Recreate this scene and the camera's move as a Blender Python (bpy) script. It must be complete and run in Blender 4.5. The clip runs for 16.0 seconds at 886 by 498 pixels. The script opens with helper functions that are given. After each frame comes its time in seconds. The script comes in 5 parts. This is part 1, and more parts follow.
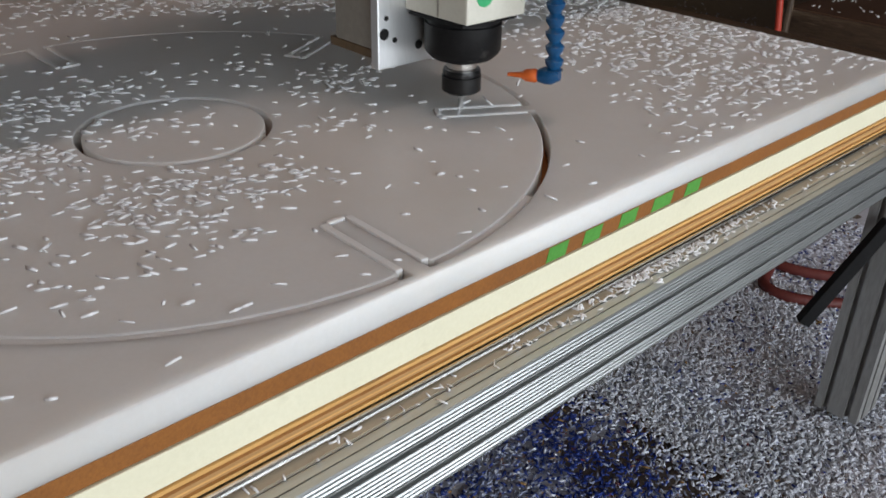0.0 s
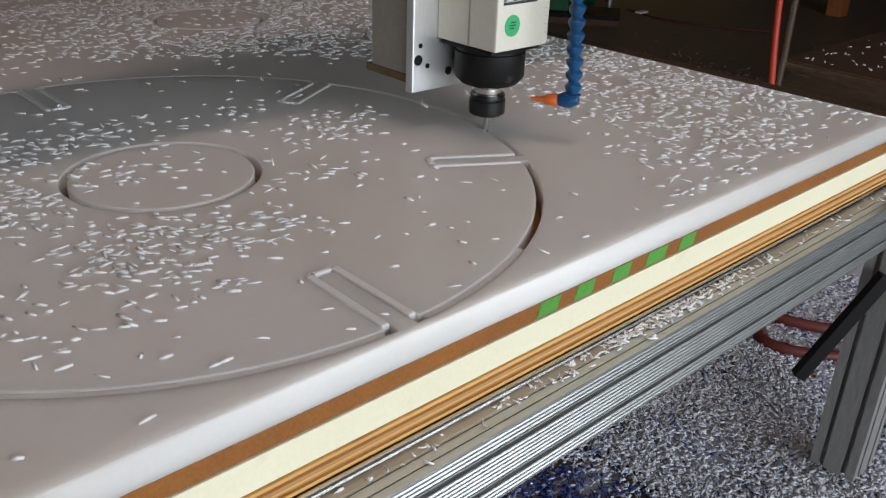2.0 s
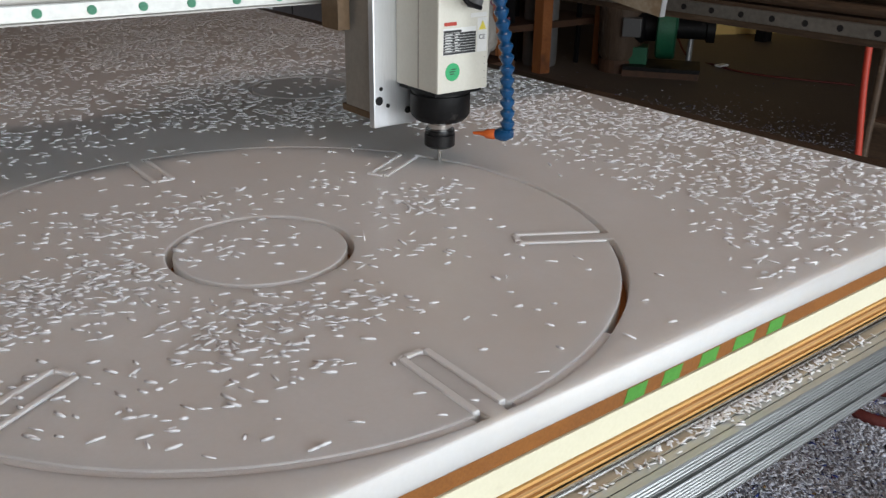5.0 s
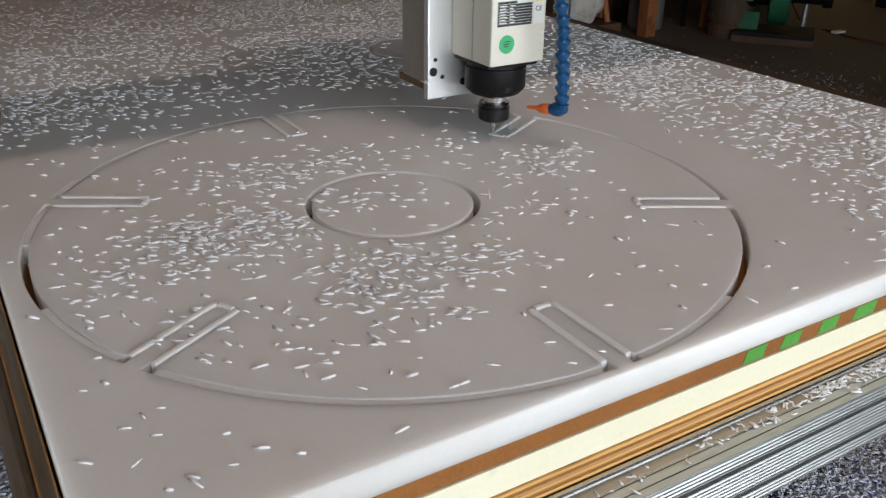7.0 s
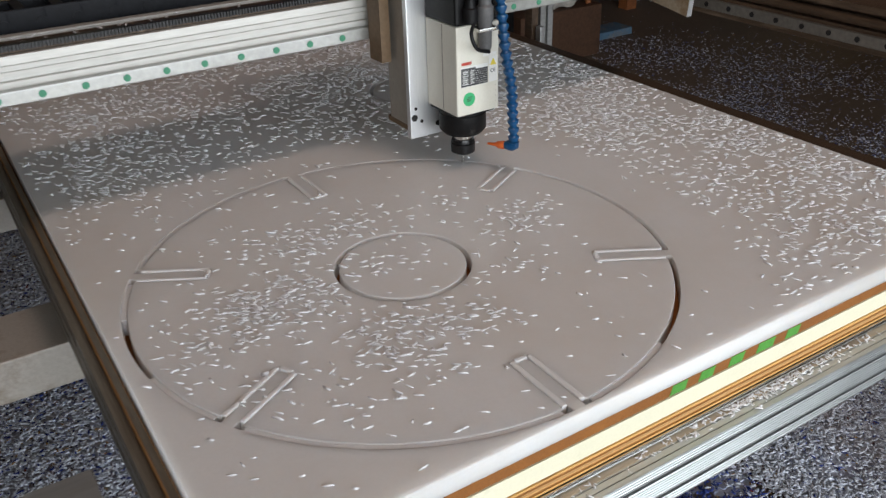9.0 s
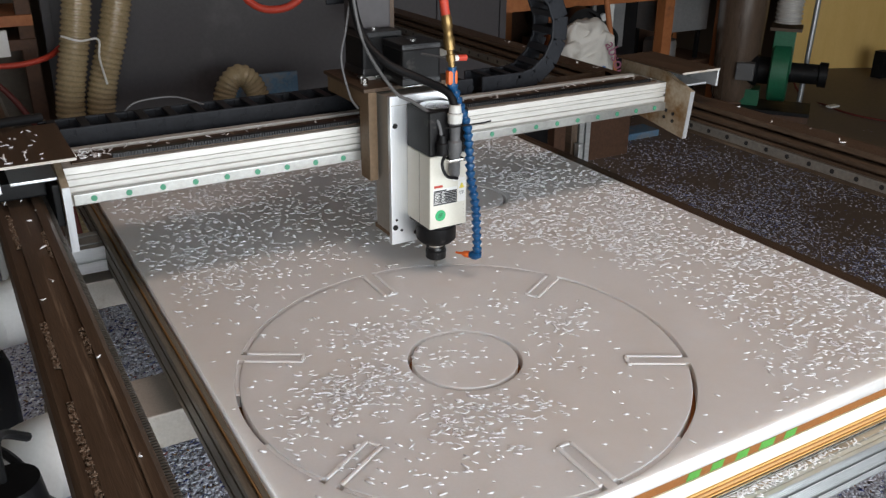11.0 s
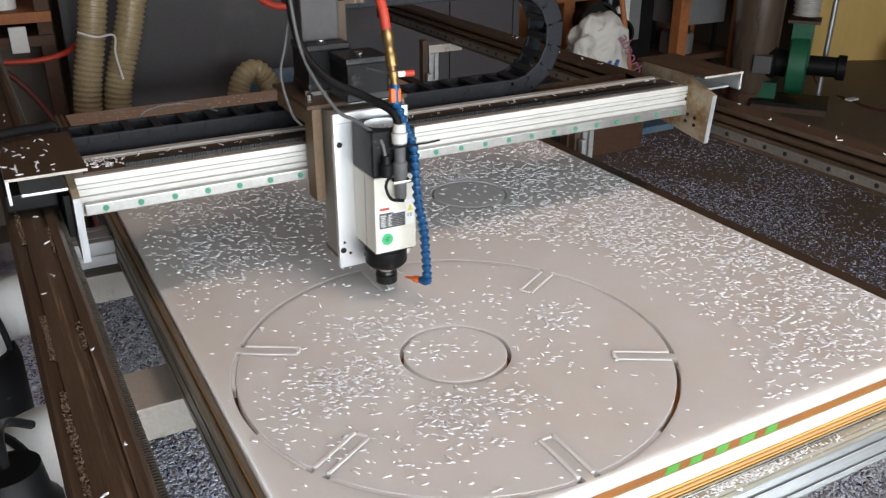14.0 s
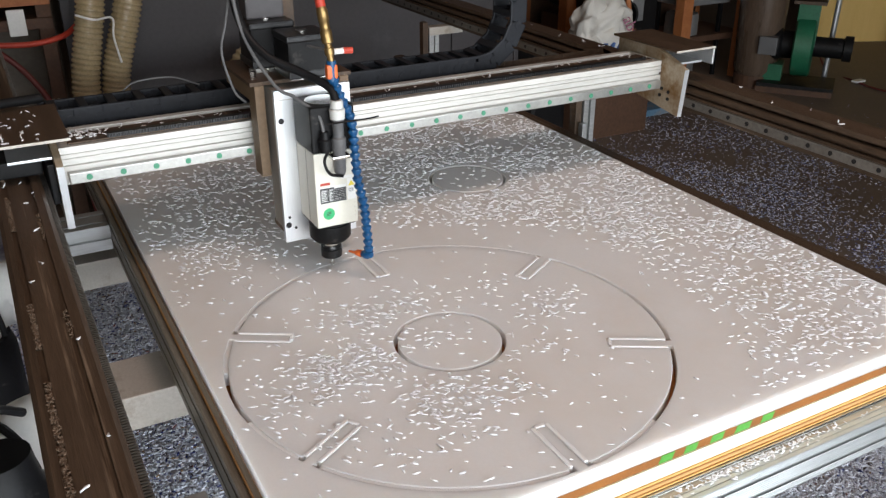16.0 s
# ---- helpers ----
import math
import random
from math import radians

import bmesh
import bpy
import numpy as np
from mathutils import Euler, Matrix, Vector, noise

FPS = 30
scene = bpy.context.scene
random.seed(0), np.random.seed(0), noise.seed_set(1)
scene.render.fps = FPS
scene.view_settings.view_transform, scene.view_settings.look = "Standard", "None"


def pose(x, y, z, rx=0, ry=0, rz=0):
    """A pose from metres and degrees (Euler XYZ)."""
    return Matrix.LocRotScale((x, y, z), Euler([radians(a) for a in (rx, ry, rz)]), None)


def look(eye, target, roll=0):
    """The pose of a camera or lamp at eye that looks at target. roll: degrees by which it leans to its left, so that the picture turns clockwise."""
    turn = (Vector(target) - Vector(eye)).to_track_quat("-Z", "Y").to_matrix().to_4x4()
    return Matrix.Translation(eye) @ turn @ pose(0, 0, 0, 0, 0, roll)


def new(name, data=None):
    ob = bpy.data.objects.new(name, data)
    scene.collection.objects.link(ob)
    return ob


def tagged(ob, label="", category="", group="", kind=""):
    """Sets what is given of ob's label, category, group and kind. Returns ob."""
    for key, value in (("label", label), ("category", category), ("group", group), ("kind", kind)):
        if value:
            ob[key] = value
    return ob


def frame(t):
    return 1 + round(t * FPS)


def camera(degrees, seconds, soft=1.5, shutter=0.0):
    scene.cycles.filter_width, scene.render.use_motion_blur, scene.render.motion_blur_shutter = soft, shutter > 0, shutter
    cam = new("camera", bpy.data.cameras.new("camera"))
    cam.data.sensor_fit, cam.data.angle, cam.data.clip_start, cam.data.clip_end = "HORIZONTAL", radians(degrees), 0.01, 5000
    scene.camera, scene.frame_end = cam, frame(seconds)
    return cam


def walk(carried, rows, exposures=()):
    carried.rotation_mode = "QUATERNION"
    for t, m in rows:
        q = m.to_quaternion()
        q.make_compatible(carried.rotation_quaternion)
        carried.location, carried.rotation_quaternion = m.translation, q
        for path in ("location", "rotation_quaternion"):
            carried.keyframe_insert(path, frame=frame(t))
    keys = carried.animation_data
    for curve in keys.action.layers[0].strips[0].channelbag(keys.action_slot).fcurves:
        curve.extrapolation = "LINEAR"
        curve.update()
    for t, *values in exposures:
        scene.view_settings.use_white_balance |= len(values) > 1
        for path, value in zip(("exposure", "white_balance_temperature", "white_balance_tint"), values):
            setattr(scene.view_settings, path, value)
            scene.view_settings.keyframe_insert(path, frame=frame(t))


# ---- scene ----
# Camera: a phone held over the front end of a router table.
T = 0.74  # height of the sheet's top over the floor
cam = camera(54.4, 16.0, soft=1.35, shutter=0.4)
PATH = [  # seconds, eye, target, roll
    (0, (-0.359, -0.783, 1.055), (0.839, 0.499, 0.095), 1.2),
    (0.5, (-0.358, -0.782, 1.059), (0.863, 0.525, 0.164), 1.7),
    (1, (-0.351, -0.781, 1.057), (0.886, 0.522, 0.178), 1.8),
    (1.5, (-0.354, -0.781, 1.061), (0.884, 0.522, 0.184), 2.2),
    (2, (-0.344, -0.773, 1.056), (0.891, 0.535, 0.183), 2.2),
    (2.5, (-0.348, -0.774, 1.059), (0.896, 0.533, 0.198), 1.9),
    (3, (-0.344, -0.773, 1.069), (0.896, 0.551, 0.228), 1.6),
    (3.5, (-0.343, -0.769, 1.077), (0.869, 0.587, 0.244), 0.9),
    (3.7, (-0.344, -0.775, 1.09), (0.858, 0.588, 0.255), 0.3),
    (5.8, (-0.381, -0.764, 1.095), (0.674, 0.75, 0.324), 1.5),
    (6, (-0.389, -0.768, 1.1), (0.634, 0.76, 0.315), 1.1),
    (6.5, (-0.406, -0.776, 1.102), (0.58, 0.755, 0.275), 1.0),
    (7, (-0.414, -0.78, 1.105), (0.531, 0.757, 0.241), 0.7),
    (7.5, (-0.417, -0.782, 1.109), (0.513, 0.772, 0.259), 0.8),
    (8, (-0.419, -0.786, 1.112), (0.534, 0.748, 0.252), 2.0),
    (8.5, (-0.425, -0.831, 1.228), (0.457, 0.691, 0.276), 0.0),
    (9, (-0.503, -0.92, 1.337), (0.42, 0.571, 0.375), -1.7),
    (9.5, (-0.597, -0.963, 1.392), (0.373, 0.518, 0.462), -0.5),
    (10, (-0.659, -0.979, 1.442), (0.285, 0.564, 0.589), 0.4),
    (10.2, (-0.676, -0.993, 1.453), (0.294, 0.558, 0.644), 0.4),
    (12.3, (-0.64, -1.115, 1.524), (0.192, 0.513, 0.712), 0.8),
    (12.5, (-0.647, -1.113, 1.521), (0.206, 0.512, 0.726), 1.0),
    (13, (-0.637, -1.11, 1.519), (0.221, 0.506, 0.71), 0.5),
    (13.5, (-0.635, -1.107, 1.516), (0.227, 0.501, 0.697), 0.2),
    (14, (-0.632, -1.108, 1.515), (0.243, 0.489, 0.688), 0.1),
    (14.5, (-0.626, -1.109, 1.509), (0.252, 0.486, 0.68), -0.1),
    (15, (-0.621, -1.102, 1.51), (0.246, 0.493, 0.67), -0.1),
    (15.5, (-0.619, -1.101, 1.509), (0.252, 0.491, 0.669), 0.0),
    (16, (-0.607, -1.103, 1.515), (0.248, 0.485, 0.651), -0.1),
]
walk(cam, [(t, look(eye, target, roll)) for t, eye, target, roll in PATH],
     [(0.0, -0.42), (1.5, -0.39), (3.7, -0.28), (7.0, -0.2), (9.0, -0.13), (10.0, 0.08), (12.5, 0.5), (16.0, 0.57)])

# ---- light: overcast daylight through the open shop door behind the camera ----
world = bpy.data.worlds.new("overcast")
scene.world = world
world.use_nodes = True
wn = world.node_tree.nodes
sky = wn.new("ShaderNodeTexSky")
sky.sky_type, sky.sun_disc = "NISHITA", False
sky.sun_elevation, sky.sun_rotation = radians(35), radians(200)
wn["Background"].inputs["Strength"].default_value = 0.1
world.node_tree.links.new(sky.outputs["Color"], wn["Background"].inputs["Color"])

DOOR = (-2.0, 2.6, 0.0, 2.3)  # opening in the front wall: x0, x1, z0, z1
FRONT = -3.2
door_light = bpy.data.lights.new("door_daylight", "AREA")
door_light.shape, door_light.size, door_light.size_y = "RECTANGLE", DOOR[1] - DOOR[0], 2.0
door_light.energy, door_light.color = 150, (0.87, 0.94, 1.0)
new("door_daylight", door_light).matrix_world = look(((DOOR[0] + DOOR[1]) / 2, FRONT + 0.05, 1.15), ((DOOR[0] + DOOR[1]) / 2, 2, 1.15))
ROOF = (-0.1, 0.7, -0.62, -0.22)  # yellowed roof light over the table: x0, x1, y0, y1
roof_light = bpy.data.lights.new("roof_daylight", "AREA")
roof_light.shape, roof_light.size, roof_light.size_y = "RECTANGLE", ROOF[1] - ROOF[0], ROOF[3] - ROOF[2]
roof_light.energy, roof_light.color = 14, (1.0, 0.755, 0.64)
new("roof_daylight", roof_light).matrix_world = look(((ROOF[0] + ROOF[1]) / 2, (ROOF[2] + ROOF[3]) / 2, 3.32), ((ROOF[0] + ROOF[1]) / 2, (ROOF[2] + ROOF[3]) / 2 + 0.001, 0))


# ---- materials ----
def ramp_mix(nt, fac, a, b):
    m = nt.nodes.new("ShaderNodeMix")
    m.data_type = "RGBA"
    nt.links.new(fac, m.inputs["Factor"])
    for sock, v in (("A", a), ("B", b)):
        s = [i for i in m.inputs if i.name == sock and i.type == "RGBA"][0]
        if isinstance(v, tuple):
            s.default_value = (*v, 1)
        else:
            nt.links.new(v, s)
    return [o for o in m.outputs if o.type == "RGBA"][0]


def stretch(nt, sock, lo, hi):
    r = nt.nodes.new("ShaderNodeMapRange")
    r.inputs["From Min"].default_value, r.inputs["From Max"].default_value = lo, hi
    nt.links.new(sock, r.inputs["Value"])
    return r.outputs["Result"]


def noise_node(nt, coord, scale, detail=4, squash=(1, 1, 1), rough=0.6):
    mp = nt.nodes.new("ShaderNodeMapping")
    mp.inputs["Scale"].default_value = squash
    nt.links.new(coord, mp.inputs["Vector"])
    n = nt.nodes.new("ShaderNodeTexNoise")
    n.inputs["Scale"].default_value, n.inputs["Detail"].default_value, n.inputs["Roughness"].default_value = scale, detail, rough
    nt.links.new(mp.outputs["Vector"], n.inputs["Vector"])
    return n.outputs["Fac"]


def surface(name, a, b, rough=0.5, metal=0.0, big=6.0, fine=90.0, squash=(1, 1, 1), bump=0.15, stain=None, stain_scale=3.0, stain_lo=0.55, stain_hi=0.7, island=0.0, sub=0.0, rough_var=0.15, spec=0.5):
    """Two colours mixed at two scales, with stains, gloss changes and fine relief."""
    m = bpy.data.materials.new(name)
    m.use_nodes = True
    nt = m.node_tree
    p = nt.nodes["Principled BSDF"]
    co = nt.nodes.new("ShaderNodeTexCoord").outputs["Object"]
    n1 = noise_node(nt, co, big, 5, squash)
    n2 = noise_node(nt, co, fine, 3, squash)
    mul = nt.nodes.new("ShaderNodeMath")
    mul.operation = "MULTIPLY_ADD"
    mul.inputs[1].default_value, mul.inputs[2].default_value = 0.5, 0.0
    nt.links.new(n2, mul.inputs[0])
    add = nt.nodes.new("ShaderNodeMath")
    add.operation = "MULTIPLY_ADD"
    add.inputs[1].default_value = 0.5
    nt.links.new(n1, add.inputs[0])
    nt.links.new(mul.outputs[0], add.inputs[2])
    fac = stretch(nt, add.outputs[0], 0.35, 0.65)
    col = ramp_mix(nt, fac, a, b)
    if stain:
        st = stretch(nt, noise_node(nt, co, stain_scale, 6, squash, 0.65), stain_lo, stain_hi)
        col = ramp_mix(nt, st, col, stain)
    if island:
        g = nt.nodes.new("ShaderNodeNewGeometry")
        hv = nt.nodes.new("ShaderNodeHueSaturation")
        nt.links.new(stretch(nt, g.outputs["Random Per Island"], -1, 1), hv.inputs["Fac"])
        hv.inputs["Value"].default_value = 1 + island
        nt.links.new(col, hv.inputs["Color"])
        col = hv.outputs["Color"]
    nt.links.new(col, p.inputs["Base Color"])
    rr = nt.nodes.new("ShaderNodeMath")
    rr.operation = "MULTIPLY_ADD"
    rr.use_clamp = True
    rr.inputs[1].default_value, rr.inputs[2].default_value = rough_var * 2, rough - rough_var
    nt.links.new(n1, rr.inputs[0])
    nt.links.new(rr.outputs[0], p.inputs["Roughness"])
    p.inputs["Metallic"].default_value = metal
    p.inputs["Specular IOR Level"].default_value = spec
    if sub:
        p.inputs["Subsurface Weight"].default_value = 1.0
        p.inputs["Subsurface Radius"].default_value = (1.0, 0.95, 0.9)
        p.inputs["Subsurface Scale"].default_value = sub
    if bump:
        bp = nt.nodes.new("ShaderNodeBump")
        bp.inputs["Strength"].default_value, bp.inputs["Distance"].default_value = bump, 0.002
        nt.links.new(n2, bp.inputs["Height"])
        nt.links.new(bp.outputs["Normal"], p.inputs["Normal"])
    return m


HDPE = surface("white_hdpe", (0.80, 0.79, 0.775), (0.84, 0.83, 0.82), 0.33, big=3, fine=260, bump=0.03, sub=0.024, rough_var=0.05, stain=(0.76, 0.72, 0.67), stain_scale=2.2, stain_lo=0.45, stain_hi=0.75)
CHIP = surface("plastic_shaving", (0.76, 0.76, 0.78), (0.86, 0.86, 0.88), 0.42, fine=300, bump=0, island=0.15)
# Whiter than the sheet, to stand in for light on the cut walls.
CUT_FILL = surface("white_cut_fill", (0.90, 0.89, 0.88), (0.95, 0.94, 0.93), 0.6, fine=400, big=30, bump=0.3, sub=0.006)
CHIP_COOL = surface("dusty_floor_shaving", (0.66, 0.67, 0.74), (0.84, 0.85, 0.92), 0.5, fine=200, big=2.5, bump=0, island=-0.25, stain=(0.42, 0.40, 0.46), stain_scale=2.2, stain_lo=0.58, stain_hi=0.72)
BROWN_BOARD = surface("hardboard", (0.21, 0.072, 0.010), (0.30, 0.11, 0.018), 0.75, fine=400, big=20, bump=0.3, stain=(0.2, 0.08, 0.03), stain_scale=30, stain_lo=0.6, stain_hi=0.75)
CREAM_BOARD = surface("cream_board", (0.74, 0.70, 0.52), (0.80, 0.76, 0.58), 0.7, fine=220, big=9, bump=0.1, stain=(0.62, 0.58, 0.42), stain_scale=14, stain_lo=0.62, stain_hi=0.8)
PLY_LIGHT = surface("plywood_veneer_light", (0.58, 0.31, 0.09), (0.70, 0.42, 0.15), 0.7, fine=120, big=12, squash=(0.15, 1, 6), bump=0.3, stain=(0.33, 0.16, 0.06), stain_scale=22, stain_lo=0.6, stain_hi=0.72)
PLY_DARK = surface("plywood_veneer_dark", (0.36, 0.18, 0.06), (0.48, 0.26, 0.1), 0.75, fine=120, big=12, squash=(0.15, 1, 6), bump=0.3)
PAINT_GREEN = surface("green_paint", (0.06, 0.25, 0.03), (0.09, 0.34, 0.05), 0.6, fine=200, bump=0.1)
MDF = surface("mdf", (0.58, 0.43, 0.32), (0.68, 0.52, 0.41), 0.8, fine=200, big=4, bump=0.1)
ALU = surface("aluminium_extrusion", (0.44, 0.45, 0.45), (0.58, 0.59, 0.59), 0.36, 0.85, fine=160, big=5, squash=(0.1, 1, 1), bump=0.05, stain=(0.42, 0.40, 0.36), stain_scale=8, stain_lo=0.6, stain_hi=0.8)
ALU_DUSTY = surface("dusty_aluminium", (0.48, 0.45, 0.40), (0.60, 0.57, 0.52), 0.6, 0.4, fine=200, big=7, bump=0.15, stain=(0.28, 0.2, 0.13), stain_scale=10, stain_lo=0.52, stain_hi=0.7)
PLATE = surface("milled_aluminium_plate", (0.74, 0.76, 0.78), (0.82, 0.84, 0.86), 0.36, 0.75, fine=90, big=8, squash=(4, 1, 0.4), bump=0.05, stain=(0.6, 0.6, 0.6), stain_scale=20, stain_lo=0.6, stain_hi=0.75)
BEAM_WHITE = surface("weathered_beam", (0.48, 0.47, 0.44), (0.64, 0.63, 0.60), 0.45, 0.25, fine=120, big=7, squash=(0.25, 1, 3), bump=0.1, stain=(0.50, 0.36, 0.16), stain_scale=7, stain_lo=0.68, stain_hi=0.76)
RAIL_STEEL = surface("guide_rail_steel", (0.34, 0.34, 0.325), (0.44, 0.44, 0.42), 0.35, 0.85, fine=120, big=6, bump=0.03, stain=(0.34, 0.28, 0.2), stain_scale=9, stain_lo=0.6, stain_hi=0.8)
BROWN_STEEL = surface("brown_painted_steel", (0.038, 0.022, 0.012), (0.105, 0.066, 0.040), 0.55, 0.1, fine=150, big=9, squash=(9, 0.22, 2), bump=0.25, stain=(0.24, 0.175, 0.12), stain_scale=7, stain_lo=0.60, stain_hi=0.70)
RUSTY = surface("rusty_plate", (0.34, 0.27, 0.18), (0.46, 0.39, 0.30), 0.6, 0.3, fine=120, big=9, bump=0.2, stain=(0.20, 0.11, 0.04), stain_scale=12, stain_lo=0.5, stain_hi=0.68)
BROWN_BLOCK = surface("brown_block", (0.13, 0.085, 0.045), (0.20, 0.13, 0.075), 0.55, fine=120, big=10, bump=0.15)
TAUPE = surface("dull_alloy", (0.36, 0.33, 0.29), (0.44, 0.41, 0.36), 0.5, 0.4, fine=150, big=12, bump=0.08)
SPINDLE_WHITE = surface("ivory_enamel", (0.66, 0.64, 0.56), (0.72, 0.70, 0.62), 0.4, fine=300, big=12, bump=0.03, stain=(0.5, 0.47, 0.38), stain_scale=25, stain_lo=0.68, stain_hi=0.8)
BLACK = surface("black_plastic", (0.005, 0.005, 0.0055), (0.010, 0.010, 0.011), 0.5, spec=0.2, fine=200, bump=0.05, stain=(0.07, 0.065, 0.06), stain_scale=30, stain_lo=0.62, stain_hi=0.78)
BLACK_METAL = surface("blackened_steel", (0.010, 0.010, 0.011), (0.022, 0.022, 0.023), 0.34, 0.4, fine=200, bump=0.04)
STEEL = surface("bright_steel", (0.55, 0.54, 0.52), (0.68, 0.67, 0.65), 0.25, 1.0, fine=200, bump=0.03)
GREY_PLASTIC = surface("grey_plastic", (0.085, 0.085, 0.088), (0.13, 0.13, 0.132), 0.45, fine=200, bump=0.05)
PALE_PLASTIC = surface("pale_plastic", (0.55, 0.55, 0.52), (0.65, 0.65, 0.62), 0.5, fine=200, bump=0.05)
CHAIN = surface("drag_chain_plastic", (0.012, 0.013, 0.016), (0.022, 0.024, 0.029), 0.5, spec=0.15, fine=120, big=20, bump=0.1, stain=(0.05, 0.046, 0.043), stain_scale=40, stain_lo=0.66, stain_hi=0.8)
BLUE = surface("blue_coolant_hose", (0.003, 0.045, 0.13), (0.006, 0.08, 0.21), 0.30, fine=200, bump=0.03, rough_var=0.08)
ORANGE = surface("orange_plastic", (0.62, 0.10, 0.02), (0.75, 0.16, 0.03), 0.4, fine=200, bump=0.03)
BRASS = surface("brass", (0.26, 0.17, 0.07), (0.36, 0.24, 0.10), 0.42, 0.9, fine=150, bump=0.05)
RED = surface("red_rubber", (0.42, 0.035, 0.02), (0.55, 0.06, 0.03), 0.5, fine=150, bump=0.05)
DARK_RED = surface("dusty_red_rubber", (0.09, 0.014, 0.012), (0.15, 0.028, 0.022), 0.6, fine=150, bump=0.05)
WHITE = surface("white_plastic", (0.74, 0.74, 0.72), (0.82, 0.82, 0.80), 0.4, fine=150, bump=0.03)
PVC = surface("white_pvc", (0.76, 0.75, 0.72), (0.84, 0.83, 0.80), 0.35, fine=150, big=5, bump=0.03, stain=(0.55, 0.48, 0.4), stain_scale=4, stain_lo=0.6, stain_hi=0.8)
DUCT = surface("amber_duct_hose", (0.32, 0.25, 0.14), (0.44, 0.36, 0.22), 0.2, fine=120, big=8, bump=0.05, spec=0.7)
GREY_DUCT = surface("grey_duct_hose", (0.38, 0.37, 0.35), (0.48, 0.47, 0.45), 0.35, fine=120, big=8, bump=0.05)
STICKER_GREEN = surface("green_sticker", (0.03, 0.38, 0.14), (0.05, 0.46, 0.18), 0.45, fine=300, bump=0)
GREEN_DOT = surface("green_rail_cap", (0.03, 0.20, 0.11), (0.06, 0.28, 0.16), 0.5, fine=300, bump=0)
INK = surface("black_ink", (0.02, 0.02, 0.022), (0.04, 0.04, 0.042), 0.5, fine=300, bump=0)
YELLOW = surface("yellow_label", (0.75, 0.62, 0.06), (0.8, 0.68, 0.1), 0.5, fine=300, bump=0)
CONCRETE = surface("dusty_dark_concrete", (0.13, 0.098, 0.072), (0.20, 0.155, 0.12), 0.6, fine=60, big=1.2, bump=0.3, stain=(0.15, 0.12, 0.10), stain_scale=0.8, stain_lo=0.5, stain_hi=0.75)
WALL = surface("dim_painted_wall", (0.11, 0.09, 0.072), (0.16, 0.135, 0.11), 0.8, fine=40, big=1.0, bump=0.2, stain=(0.08, 0.06, 0.05), stain_scale=0.9)
PANEL = surface("dark_grey_panel", (0.044, 0.040, 0.043), (0.060, 0.054, 0.058), 0.55, fine=60, big=1.5, bump=0.1, stain=(0.12, 0.11, 0.11), stain_scale=2.0, stain_lo=0.55, stain_hi=0.8)
TIMBER = surface("orange_brown_timber", (0.30, 0.095, 0.028), (0.42, 0.16, 0.055), 0.65, fine=70, big=6, squash=(1, 6, 1), bump=0.25, stain=(0.15, 0.06, 0.03), stain_scale=5, stain_lo=0.58, stain_hi=0.75)
DARK_TIMBER = surface("dark_timber", (0.06, 0.028, 0.016), (0.11, 0.055, 0.03), 0.7, fine=60, big=5, squash=(1, 6, 1), bump=0.25)
CEILING = surface("timber_ceiling", (0.16, 0.11, 0.08), (0.24, 0.17, 0.12), 0.8, fine=30, big=1.5, squash=(6, 1, 1), bump=0.2)
PLYWOOD = surface("yellow_plywood_face", (0.72, 0.47, 0.14), (0.80, 0.55, 0.20), 0.65, fine=60, big=3, squash=(5, 5, 0.6), bump=0.1)
GREEN_STEEL = surface("green_enamel_steel", (0.012, 0.10, 0.05), (0.02, 0.15, 0.075), 0.4, fine=90, big=6, bump=0.06, stain=(0.10, 0.12, 0.09), stain_scale=8, stain_lo=0.6, stain_hi=0.75)
SACK = surface("woven_white_sack", (0.52, 0.50, 0.46), (0.64, 0.62, 0.58), 0.6, fine=200, big=5, bump=0.2, stain=(0.32, 0.28, 0.24), stain_scale=6, stain_lo=0.55, stain_hi=0.75)
SACK_INK = surface("purple_print", (0.20, 0.05, 0.10), (0.26, 0.08, 0.14), 0.6, fine=200, bump=0)
SACK_BLUE = surface("blue_print", (0.04, 0.10, 0.28), (0.07, 0.15, 0.36), 0.6, fine=200, bump=0)
BLUE_BOARD = surface("dusty_blue_board", (0.06, 0.14, 0.24), (0.12, 0.22, 0.32), 0.7, fine=80, big=8, bump=0.2, stain=(0.24, 0.22, 0.2), stain_scale=9, stain_lo=0.5, stain_hi=0.7)
LEDGE_TAN = surface("dusty_tan_ledge", (0.40, 0.33, 0.24), (0.52, 0.45, 0.34), 0.6, 0.2, fine=160, big=9, squash=(0.2, 1, 1), bump=0.15, stain=(0.16, 0.12, 0.08), stain_scale=9, stain_lo=0.58, stain_hi=0.72)
LEG_ALU = surface("dusty_grey_extrusion", (0.27, 0.265, 0.255), (0.38, 0.375, 0.36), 0.5, 0.4, fine=160, big=9, squash=(1, 1, 0.2), bump=0.1, stain=(0.17, 0.14, 0.11), stain_scale=9, stain_lo=0.58, stain_hi=0.75)
GALV = surface("galvanised_steel", (0.36, 0.37, 0.38), (0.46, 0.47, 0.48), 0.45, 0.7, fine=60, big=6, bump=0.08)
FILM = surface("clear_dusty_film", (0.06, 0.042, 0.03), (0.13, 0.09, 0.065), 0.3, fine=40, big=4, squash=(3, 3, 0.4), bump=0.3)


